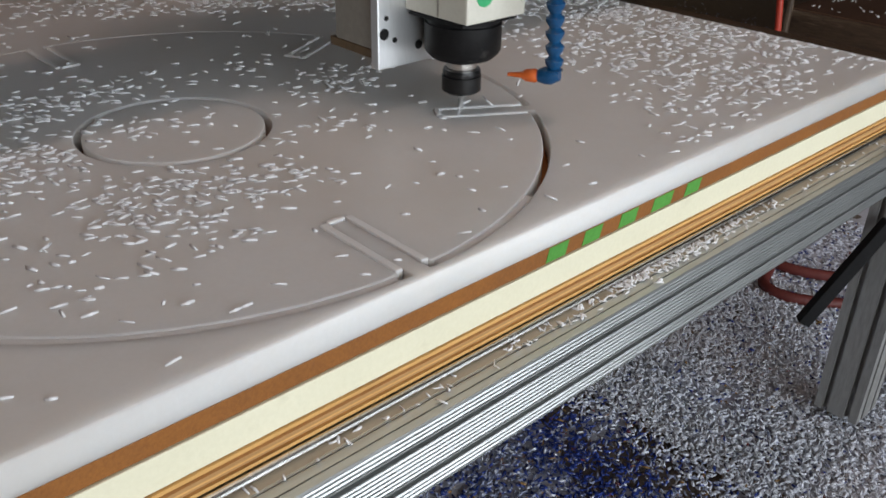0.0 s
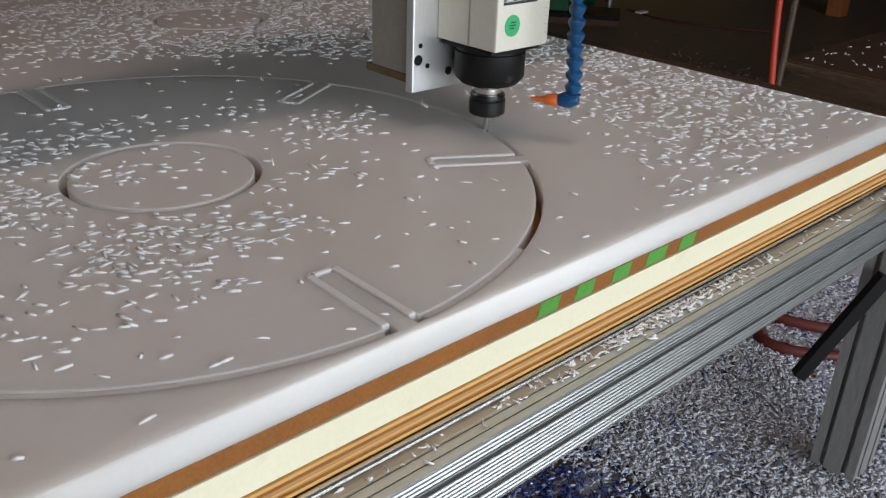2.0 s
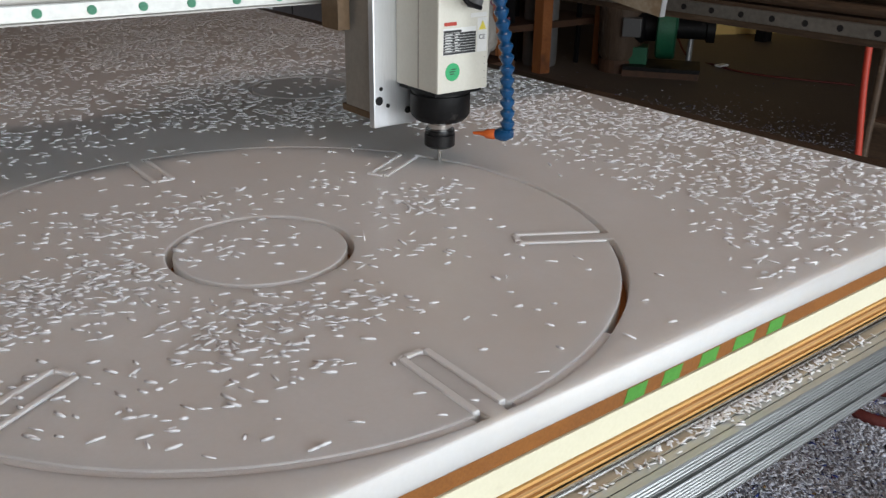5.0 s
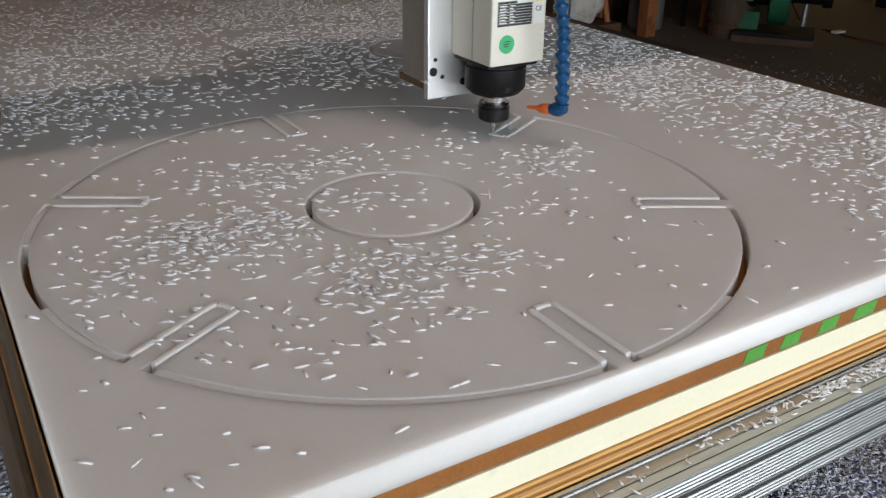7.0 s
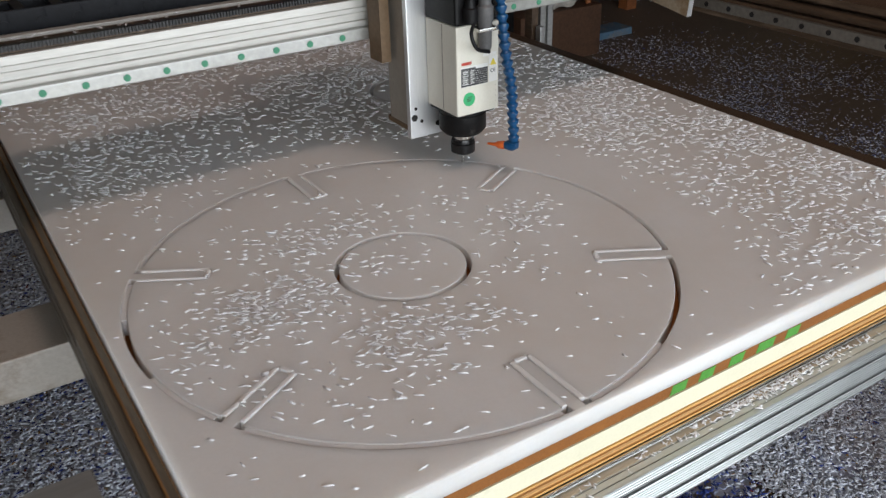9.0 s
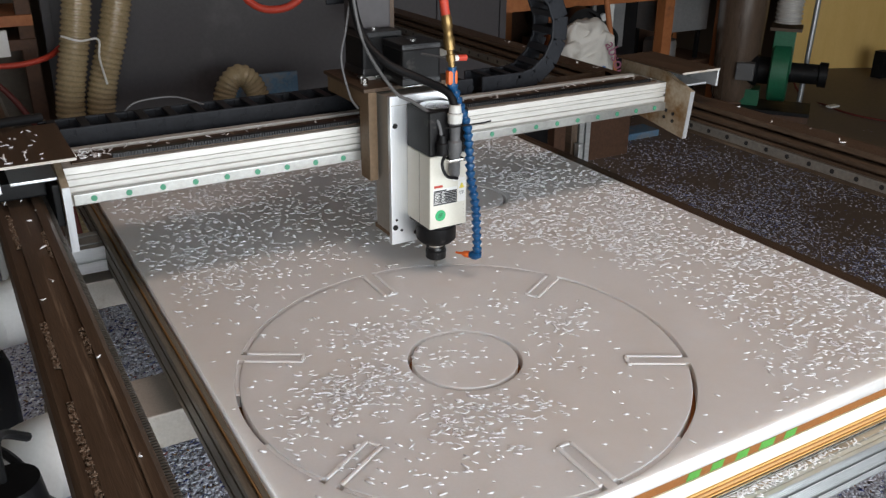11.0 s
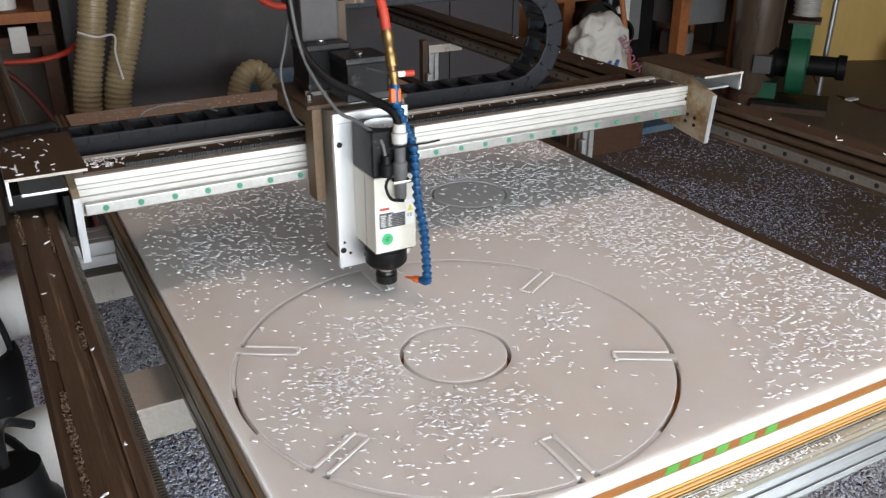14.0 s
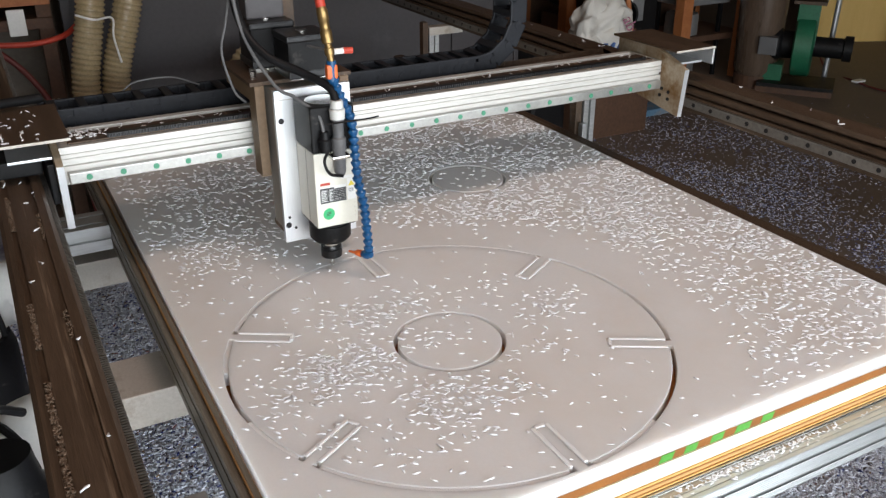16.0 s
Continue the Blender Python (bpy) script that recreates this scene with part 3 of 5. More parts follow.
part("front_beam", prism(prof, RL0, RR1 + 0.02, "x"), ALU, table, "ribbed aluminium front beam")
part("side_beam", prism(slotted(X0 - 0.028, X0 - 0.004, -0.088, -0.012, slots3), YF + 0.05, 1.98, "y"), SIDE_BEAM, table, "grimy aluminium side beam")
part("edge_strip", block(X0 - 0.014, X0 - 0.0025, Y0 - 0.002, 1.97, -0.0405, -0.014, 0.0008), PLY_DARK, table, "brown wooden edge strip")
part("side_beam", prism(slotted(X1 + 0.006, X1 + 0.044, -0.088, -0.012, slots3), YF + 0.05, 1.98, "y"), BROWN_STEEL, table, "dirty brown side beam")
part("cover_strip", block(X1 + 0.004, X1 + 0.040, Y0 + 0.02, 1.97, -0.010, -0.003, 0.001), BROWN_STEEL, table, "dirty cover strip")
part("ledge_dust", block(X0, X1, YF + 0.0205, Y0 - 0.004, LEDGE + 0.0001, LEDGE + 0.0009, 0), LEDGE_TAN, table, "tan dust on the ledge of the front beam")
part("edge_trim", rod((X0 - 0.01, Y0 - 0.0095, LEDGE + 0.0048), (X1 + 0.01, Y0 - 0.0095, LEDGE + 0.0048), 0.0036, 12), STEEL, table, "bright rounded metal edge trim")
for y in (0.262, 0.86, 1.82):
    part("crossbar", block(RL0 + 0.01, RR1 - 0.01, y, y + 0.135, -0.185, -0.115, 0.003), ALU_DUSTY, table, "dusty aluminium crossbar")
    part("post", prism(slotted(RL0 + 0.012, RL0 + 0.092, y + 0.015, y + 0.095, slots3), -0.114, RAIL_BOT, "z"), ALU, table, "aluminium post under the rail")
    if y > 0.5:
        part("post", prism(slotted(0.892, 0.932, y - 0.035, y + 0.005, slots3), -0.114, 0.10, "z"), ALU, table, "aluminium post beside the bed")
        part("rail_arm", block(0.892, RR1 - 0.01, y - 0.035, y + 0.005, 0.1005, 0.1309, 0.002), ALU_DUSTY, table, "arm from the post to the rail")
        part("post_clamp", block(0.874, 0.891, y - 0.058, y - 0.038, -0.090, 0.03, 0.002), ALU, table, "aluminium clamp plate")
        part("post_brace", block(0.868, 0.889, y - 0.03, y + 0.0, -0.114, 0.15, 0.002), BROWN_STEEL, table, "dark steel upright")
part("cross_bracket", prism(slotted(0.855, 0.955, -0.090, -0.03, slots3), -0.545, -0.424, "x"), ALU, table, "aluminium cross bracket with a bolt")
part("bracket_bolt", rod((-0.525, 0.856, -0.055), (-0.525, 0.847, -0.055), 0.008, 12), BLACK_METAL, table)
for x, y in ((1.032, -0.402), (-0.62, YF + 0.05), (1.045, 2.2), (-0.62, 2.2)):
    leg = part("leg", prism(slotted(x, x + 0.08, y, y + 0.08, slots3, gap=0.009, depth=0.012), F + 0.035, UNDER, "z"), LEG_ALU, table, "dusty slotted aluminium leg")
    part("foot", lathe([(0, 0.022), (0.3, 0.024), (0.35, 0.010), (1, 0.010)], (x + 0.04, y + 0.04, F), (x + 0.04, y + 0.04, F + 0.036), 16), BRASS, leg, "levelling foot")
part("corner_plate", block(RL0 + 0.02, -0.462, -0.395, -0.170, -0.012, -0.004, 0.0015), ALU, table, "bare aluminium plate at the front corner")
part("corner_leg", block(RL0 + 0.03, RL0 + 0.07, -0.37, -0.33, UNDER, -0.0125, 0.002), ALU, table, "short aluminium stand-off")
for x0, x1, inner in ((RL0, RL1, 1), (RR0, RR1, -1)):
    w = 0.006
    low, gz = (RAIL_BOT, 0.171) if inner == 1 else (RAIL_BOT - 0.017, 0.154)
    if inner == 1:
        box = [(x0, low), (x1, low), (x1, RAIL_TOP - w), (x1 - w, RAIL_TOP), (x0 + w, RAIL_TOP), (x0, RAIL_TOP - w)]
        for g0, g1 in ((0.022, 0.014), (0.060, 0.053)):
            box[4:4] = [(x0 + g0, RAIL_TOP), (x0 + g0, RAIL_TOP - 0.004), (x0 + g1, RAIL_TOP - 0.004), (x0 + g1, RAIL_TOP)]
    else:
        top = 0.213
        box = [(x0, low), (x1, low), (x1, top), (x0, top), (x0, top - 0.012), (x0 + 0.028, top - 0.014), (x0 + 0.028, low + 0.042), (x0, low + 0.040)]
    rail = part("side_rail", prism(box, -0.50 if inner == 1 else -0.46, 2.45, "y"), BROWN_STEEL, table, "brown painted steel rail beam, dusty")
    xi = x1 if inner == 1 else x0
    a, b = sorted((xi, xi + inner * 0.009))
    part("linear_guide", block(a, b, -0.45, 2.4, gz - 0.011, gz + 0.011, 0.002), GUIDE_SHADED, rail, "steel linear guide")
    for i in range(46):
        y = -0.42 + 0.06 * i
        part("bolt_cap", rod((xi + inner * 0.0085, y, gz), (xi + inner * 0.0100, y, gz), 0.0055, 10), BLACK_METAL, rail)
g = np.random.default_rng(41)
py = g.uniform(-0.49, 1.5, 5200)
side = g.random(5200) < 0.75
keep = np.array([noise.noise((y * 6, 0.2 if q else 5.2, 0.7)) > (-0.08 if q else 0.22) for y, q in zip(py, side)])
px = RL0 + np.where(side, g.uniform(0.0148, 0.0212, 5200), g.uniform(0.0538, 0.0592, 5200))
packed = shavings(np.column_stack([px, py, RAIL_TOP - 0.0038 + g.uniform(0, 0.0032, 5200)])[keep], 0.0042, 0.0034, 42, tilt=0.3)
part("packed_dust", packed, DUST, table, "pale sawdust packed in the rail's grooves", kind="stuff")
# toothed rack along the top of the left rail's inner edge
rack = bmesh.new()
block(RL1 + 0.001, RL1 + 0.009, -0.46, 2.4, 0.190, 0.205, 0, bm=rack)
for i in range(560):
    y = -0.458 + i * 0.0051
    block(RL1 + 0.001, RL1 + 0.010, y, y + 0.0026, 0.2045, 0.2088, 0, bm=rack)
part("gear_rack", rack, GUIDE_SHADED, table, "dark steel gear rack with fine teeth", kind="stuff")
part("rail_stop", block(RL1, RL1 + 0.03, -0.47, -0.44, 0.165, 0.20, 0.002), BLACK, table, "black rail stop")
part("guide_pipe", rod((RR0 + 0.008, -0.45, 0.1835), (RR0 + 0.008, 2.4, 0.1835), 0.0095, 14), BROWN_STEEL, table, "brown pipe along the rail")

# ---- gantry: built round the tool at x 0, y 0 and moved along y ----
gantry = thing("gantry", (0, 0, 0), "weathered aluminium gantry beam with guide rail and toothed rack", "gantry")
BX0, BX1, BY0, BY1, BZ0, BZ1 = -0.518, 0.893, 0.16, 0.285, 0.198, 0.268
face = [(BY0, BZ0), (BY0, 0.232), (BY0 + 0.006, 0.233), (BY0 + 0.006, 0.239), (BY0, 0.240), (BY0, 0.246), (BY0 + 0.003, 0.2465), (BY0 + 0.003, 0.2485), (BY0, 0.249), (BY0, 0.2545), (BY0 + 0.003, 0.255), (BY0 + 0.003, 0.257), (BY0, 0.2575), (BY0 + 0.001, BZ1), (BY1, BZ1), (BY1, BZ0)]
beam = part("beam", prism(face, BX0, BX1, "x"), BEAM_WHITE, gantry, "weathered pale aluminium beam with grooves")
part("linear_guide", block(BX0 + 0.01, BX1 - 0.01, BY0 - 0.016, BY0 - 0.0005, 0.202, 0.223, 0.002), RAIL_STEEL, beam, "steel linear guide with green caps")
for i in range(24):
    x = -0.474 + 0.06 * i
    part("bolt_cap", rod((x, BY0 - 0.0158, 0.2125), (x, BY0 - 0.0172, 0.2125), 0.0056, 12), GREEN_DOT, beam, "green bolt cap")
part("top_strip", block(BX0 + 0.02, BX1 - 0.02, BY0 + 0.012, BY0 + 0.075, BZ1 + 0.0005, BZ1 + 0.004, 0.001), BROWN_STEEL, beam, "dark oily strip")
teeth = bmesh.new()
block(BX0 + 0.09, BX1 - 0.09, BY0 + 0.012, BY0 + 0.026, BZ1 + 0.004, BZ1 + 0.012, 0, bm=teeth)
for i in range(250):
    x = BX0 + 0.092 + i * 0.0051
    block(x, x + 0.0026, BY0 + 0.008, BY0 + 0.0125, BZ1 + 0.0045, BZ1 + 0.0125, 0, bm=teeth)
part("gear_rack", teeth, BLACK_METAL, gantry, "dark gear rack with fine teeth", kind="stuff")
part("back_rail", block(BX0 + 0.03, BX1 - 0.03, BY0 + 0.085, BY0 + 0.104, BZ1 + 0.0005, BZ1 + 0.007, 0.0015), BEAM_WHITE, beam, "pale upper guide rail")
part("chain_tray", prism([(BY1, BZ1 - 0.03), (BY1 + 0.11, BZ1 - 0.03), (BY1 + 0.11, BZ1 - 0.015), (BY1 + 0.107, BZ1 - 0.015), (BY1 + 0.107, BZ1 - 0.027), (BY1, BZ1 - 0.027)], BX0, BX1, "x"), BROWN_STEEL, gantry, "brown tray for the drag chain")
for x, s in ((BX0, -1), (BX1, 1)):
    a, b = sorted((x, x + s * 0.012))
    plate = part("end_plate", prism([(0.085, 0.142), (0.075, 0.262), (0.19, 0.300), (0.33, 0.300), (0.33, 0.19), (0.25, 0.166)], a, b, "x"), RUSTY, gantry, "rust-stained end plate with bolt holes")
    # Front edge in a paler metal, for the light falling on it from the door.
    part("edge_face", prism([(0.0838, 0.1422), (0.0738, 0.2618), (0.0755, 0.2618), (0.0855, 0.1422)], a - 0.0002, b + 0.0002, "x"), PLATE, plate, "front edge, paler for the door light on it")
    for y, z in ((0.125, 0.178), (0.125, 0.196), (0.155, 0.182), (0.15, 0.2)):
        part("bolt", rod((x - 0.002 if s == 1 else x - 0.0125, y, z), (x + 0.0135 if s == 1 else x + 0.0025, y, z), 0.0045, 10), BLACK_METAL, plate)
    a, b = sorted((x - s * 0.02, x + s * 0.105))
    br = part("top_bracket", block(a, b, 0.09, 0.33, 0.302, 0.307, 0.001), BROWN_STEEL, gantry, "dirty bent top plate over the rail")
    part("bracket_lip", block(*sorted((x + s * 0.10, x + s * 0.105)), 0.09, 0.33, 0.262, 0.302, 0.001), PLATE, br, "bright bent-down lip")
    part("bracket_edge", block(a, b, 0.0885, 0.0905, 0.3022, 0.3068, 0), ALU_DUSTY, br, "bright front edge")
    a, b = sorted((x + s * 0.013, x + s * 0.085))
    part("inner_channel", block(a, b, 0.11, 0.30, 0.266, 0.271, 0.001), PLATE, gantry, "small aluminium channel")
    a, b = sorted((x + s * 0.014, x + s * 0.032))
    part("bearing_block", block(a if s == 1 else x - 0.013 - 0.012, b if s == 1 else x - 0.013, 0.10, 0.30, 0.186, 0.26, 0.002), BLACK, gantry, "black bearing carriage and gear")
part("motor_box", block(BX0 - 0.11, BX0 - 0.03, 0.14, 0.28, 0.232, 0.262, 0.003), BLACK, gantry, "black motor under the bracket")
part("supply_cable", sweep(spline([(-0.90, 0.16, 0.27), (-0.75, 0.22, 0.315), (-0.62, 0.29, 0.325), (-0.52, 0.34, 0.318)], 24), 0.009, 10), BLACK, gantry, "black cable sleeve", True)
part("white_wire", sweep(spline([(-0.36, 0.40, 0.295), (-0.33, 0.40, 0.312), (-0.26, 0.39, 0.316), (-0.21, 0.35, 0.303)], 20), 0.0018, 8), GREY_PLASTIC, gantry, "thin pale loose wire", True)


def chain_link(parent, x, z, ang, y0=0.300, y1=0.385, size=0.055, h=0.046):
    """One link of the drag chain: two side cheeks with a pivot and two crossbars, open between."""
    m = Matrix.Translation((x, 0, z)) @ Matrix.Rotation(-ang, 4, "Y")
    bm = bmesh.new()
    for ya, yb in ((y0, y0 + 0.008), (y1 - 0.008, y1)):
        block(-size * 0.5, size * 0.56, ya, yb, -h / 2, h / 2, 0.004, bm=bm)
        rod((size * 0.42, ya - 0.0012, 0), (size * 0.42, yb + 0.0012, 0), 0.009, 12, bm=bm)
    for z0 in (-h / 2, h / 2 - 0.006):
        block(-size * 0.22, size * 0.08, y0 + 0.006, y1 - 0.006, z0, z0 + 0.006, 0.001, bm=bm)
    bmesh.ops.transform(bm, matrix=m, verts=bm.verts)
    return part("chain_link", bm, CHAIN, parent)


LOOP_X, LOOP_Z, LOOP_R = 0.47, 0.396, 0.118
chain = thing("drag_chain", (0, 0, 0), "black plastic cable drag chain lying on the gantry beam", "drag chain")
for i in range(17):
    chain_link(chain, BX0 + 0.02 + 0.055 * i, LOOP_Z - LOOP_R, 0.0)
loop = thing("drag_chain_loop", (0, 0, 0), "black plastic drag chain curling up and back over itself", "drag chain")
step = 0.0525 / LOOP_R
for i in range(7):
    a = -math.pi / 2 + step * (i + 0.5)
    if a < math.pi / 2 + 0.1:
        chain_link(loop, LOOP_X + LOOP_R * math.cos(a), LOOP_Z + LOOP_R * math.sin(a), a + math.pi / 2, y0=0.2995, y1=0.3855)
for i in range(9):
    chain_link(loop, LOOP_X - 0.02 - 0.055 * i, LOOP_Z + LOOP_R, math.pi, y0=0.2995, y1=0.3855)
for i in range(2):
    chain_link(loop, LOOP_X - 0.02 - 0.055 * i, LOOP_Z - LOOP_R + 0.0005, 0.0, y0=0.2995, y1=0.3855)

# ---- spindle carriage: built with the tool's tip at x 0, y 0 ----
carriage = thing("spindle_carriage", (0, 0, 0), "router spindle on an aluminium mounting plate with motors and hoses", "router spindle")
pl = part("mounting_plate", block(-0.077, 0.074, 0.045, 0.057, 0.045, 0.352, 0.0015), PLATE, carriage, "bright milled aluminium plate with bolt holes")
for x, z, r in ((-0.067, 0.294, 0.0055), (-0.069, 0.082, 0.006), (-0.066, 0.098, 0.0028), (-0.055, 0.074, 0.003), (0.062, 0.082, 0.005), (0.064, 0.30, 0.005), (-0.022, 0.064, 0.005)):
    part("bolt", rod((x, 0.0442, z), (x, 0.05, z), r, 14), BLACK_METAL, pl, "dark socket bolt")
part("plate_scribe", block(-0.0765, 0.0735, 0.0446, 0.046, 0.3335, 0.3345, 0), TAUPE, pl)
part("backing_block", block(-0.070, 0.066, 0.058, 0.128, 0.062, 0.345, 0.002), TAUPE, carriage, "dull alloy backing block")
part("block_foot", block(-0.069, 0.065, 0.059, 0.140, 0.052, 0.0615, 0.001), BROWN_BLOCK, carriage, "brown wooden spacer")
for x in (-0.096, 0.076):
    part("carriage_plate", prism([(0.10, 0.170), (0.10, 0.350), (0.30, 0.350), (0.30, 0.315), (0.142, 0.315), (0.142, 0.170)], x, x + 0.018, "x"), BROWN_BLOCK, carriage, "brown side plate of the carriage")
part("carriage_deck", block(-0.105, 0.100, 0.10, 0.30, 0.3505, 0.358, 0.001), BROWN_STEEL, carriage, "dirty top deck")
part("bearing_block", block(-0.076, 0.074, 0.129, 0.143, 0.195, 0.232, 0.002), BLACK_METAL, carriage, "black bearing carriage on the guide rail")
for x0, x1, y0, y1, z0, z1 in ((-0.075, 0.012, 0.165, 0.252, 0.368, 0.452), (-0.033, 0.052, 0.075, 0.16, 0.362, 0.440)):
    mo = part("stepper_motor", block(x0, x1, y0, y1, z0, z1, 0.006), BLACK, carriage, "black stepper motor")
    part("end_cap", block(x0 - 0.0015, x1 + 0.0015, y0 - 0.0015, y1 + 0.0015, z1 - 0.012, z1 + 0.002, 0.004), BLACK_METAL, mo)
    part("end_cap", block(x0 - 0.0015, x1 + 0.0015, y0 - 0.0015, y1 + 0.0015, z0 - 0.002, z0 + 0.014, 0.004), BLACK_METAL, mo)
    part("shaft_cap", rod(((x0 + x1) / 2, (y0 + y1) / 2, z1), ((x0 + x1) / 2, (y0 + y1) / 2, z1 + 0.004), 0.011, 16), STEEL, mo)
part("motor_spacer", block(-0.03, 0.05, 0.08, 0.155, 0.358, 0.362, 0), STEEL, carriage)
part("motor_spacer", block(-0.07, 0.008, 0.17, 0.247, 0.358, 0.367, 0), STEEL, carriage)
part("cable_column", block(-0.070, 0.006, 0.20, 0.262, 0.454, 0.80, 0.004), PANEL, carriage, "dark cable column")
for x in (-0.088, -0.082):
    part("deck_bolt", rod((x, 0.13 + (x + 0.088) * 4, 0.358), (x, 0.13 + (x + 0.088) * 4, 0.372), 0.006, 6), STEEL, carriage)
part("chain_arm", block(-0.05, 0.10, 0.285, 0.37, 0.505, 0.515, 0.001), BROWN_STEEL, carriage, "arm that carries the chain's end")
part("chain_arm_post", block(0.02, 0.05, 0.27, 0.299, 0.358, 0.515, 0.001), BROWN_STEEL, carriage, "post of the chain arm")

SX, SF = 0.0415, -0.048
sp = part("spindle_body", block(-SX, SX, SF, 0.0445, 0.104, 0.252, 0.003), SPINDLE_WHITE, carriage, "ivory enamelled square spindle body")
for x in (-SX - 0.0006, ):
    part("side_groove", block(x, x + 0.001, -0.008, -0.0055, 0.106, 0.25, 0), TAUPE, sp)
part("fan_housing", block(-SX - 0.001, SX + 0.001, SF - 0.001, 0.0445, 0.2525, 0.338, 0.005), BLACK, carriage, "black fan housing")
grill = bmesh.new()
for i in range(4):
    lathe([(0, 0.012 + 0.007 * i), (0.5, 0.0125 + 0.007 * i), (1, 0.012 + 0.007 * i)], (0, 0, 0.338), (0, 0, 0.3395 - 0.0002 * i), 24, bm=grill)
part("fan_grill", grill, STEEL, carriage, "round wire fan grill")
lb = part("rating_label", block(-0.034, 0.019, SF - 0.0006, SF + 0.0005, 0.153, 0.186, 0), WHITE, sp, "dark printed rating label with unreadable rows")
for i in range(9):
    z = 0.1835 - i * 0.0034
    part("label_bar", block(-0.0335, 0.0185 if i else -0.005, SF - 0.001, SF - 0.0004, z - 0.0029, z, 0), INK, lb)
for i in range(7):
    z = 0.1795 - i * 0.0034
    for x0, x1 in ((-0.031, -0.022), (-0.016, -0.011)) if i % 2 else ((-0.031, -0.020), (-0.015, -0.008)):
        part("label_text", block(x0, x1, SF - 0.0013, SF - 0.0009, z - 0.0018, z - 0.0007, 0), WHITE, lb)
part("brand_strip", block(-0.032, -0.013, SF - 0.0007, SF + 0.0005, 0.189, 0.1935, 0), RED, sp, "small red printed strip")
part("white_strip", block(0.010, 0.036, SF - 0.0006, SF + 0.0005, 0.197, 0.2025, 0), WHITE, sp)
wl = part("warning_label", block(0.0215, 0.0375, SF - 0.0006, SF + 0.0005, 0.153, 0.196, 0), WHITE, sp, "small white warning label")
part("warning_triangle", prism([(0.0235, 0.181), (0.0355, 0.181), (0.0295, 0.192)], SF - 0.0012, SF - 0.0006, "y"), YELLOW, wl, "yellow warning triangle")
txt = bpy.data.curves.new("ce_mark", "FONT")
txt.body, txt.size, txt.extrude = "CE", 0.0085, 0.0002
tob = bpy.data.objects.new("ce_mark", txt)
scene.collection.objects.link(tob)
tme = bpy.data.meshes.new_from_object(tob.evaluated_get(bpy.context.evaluated_depsgraph_get()))
bpy.data.objects.remove(tob)
tme.transform(Matrix.Translation((0.0235, SF - 0.0009, 0.169)) @ Matrix.Rotation(radians(90), 4, "X"))
part("ce_mark", tme, INK, wl)
gs = part("green_sticker", rod((-0.018, SF - 0.0007, 0.131), (-0.018, SF + 0.0005, 0.131), 0.0115, 28), STICKER_GREEN, sp, "round green sticker")
for i, (a, b) in enumerate(((-0.0045, 0.002), (-0.005, 0.004), (-0.003, 0.0045))):
    part("sticker_mark", block(-0.018 + a, -0.018 + b, SF - 0.0012, SF - 0.0006, 0.128 + 0.003 * i, 0.1292 + 0.003 * i, 0), INK, gs)
for x, z in ((0.034, 0.145), (0.034, 0.136), (0.034, 0.127), (0.034, 0.118)):
    part("scale_tick", block(x, x + 0.002, SF - 0.0004, SF + 0.0005, z, z + 0.0007, 0), TAUPE, sp)
part("front_cap", lathe([(0, 0.0), (0.0, 0.033), (0.12, 0.0385), (0.2, 0.0405), (0.8, 0.0405), (0.82, 0.0385), (1, 0.0385)], (0, 0, 0.058), (0, 0, 0.1035), 40), BLACK, carriage, "black turned front cap", True)
part("cap_flange", block(-0.039, 0.0395, -0.040, 0.043, 0.098, 0.1037, 0.004), BLACK, carriage, "black flange")
part("spindle_shaft", lathe([(0, 0.0155), (0.15, 0.0162), (0.6, 0.0162), (0.62, 0.0145), (1, 0.0145)], (0, 0, 0.040), (0, 0, 0.060), 28), STEEL, carriage, "bright steel spindle shaft", True)
part("collet_nut", lathe([(0, 0.010), (0.02, 0.0175), (0.12, 0.0210), (0.72, 0.0212), (0.74, 0.0185), (0.85, 0.0185), (0.88, 0.0205), (1, 0.0195)], (0, 0, 0.0185), (0, 0, 0.0445), 28), BLACK_METAL, carriage, "black slotted collet nut", True)
part("router_bit", lathe([(0, 0.0030), (0.45, 0.0032), (0.5, 0.0032), (1, 0.0032)], (0, 0, -0.022), (0, 0, 0.022), 14), STEEL, carriage, "slim steel router bit", True)
# connectors and cables
part("connector", lathe([(0, 0.009), (0.05, 0.011), (0.35, 0.0115), (0.38, 0.0135), (0.55, 0.0135), (0.58, 0.010), (0.8, 0.0105), (0.83, 0.0135), (1, 0.0125)], (0.004, -0.062, 0.212), (0.004, -0.062, 0.338), 20), GREY_PLASTIC, carriage, "grey round cable connector", True)
part("gland", lathe([(0, 0.0135), (0.5, 0.0145), (0.55, 0.0125), (1, 0.0105)], (0.004, -0.062, 0.318), (0.004, -0.062, 0.352), 18), PALE_PLASTIC, carriage, "pale cable gland", True)
part("gland", lathe([(0, 0.011), (0.6, 0.012), (0.65, 0.009), (1, 0.007)], (-0.021, -0.058, 0.258), (-0.021, -0.058, 0.296), 16), BLACK, carriage, "small black connector", True)
part("connector_clip", block(-0.014, 0.022, -0.074, -0.048, 0.244, 0.250, 0.002), STEEL, carriage, "steel connector clip")
part("cable_tie", sweep(spline([(-0.02, -0.07, 0.312), (0.02, -0.078, 0.315), (0.06, -0.07, 0.312), (0.085, -0.06, 0.310)], 12), 0.0018, 6), BLACK, carriage, "black cable tie tail", True)
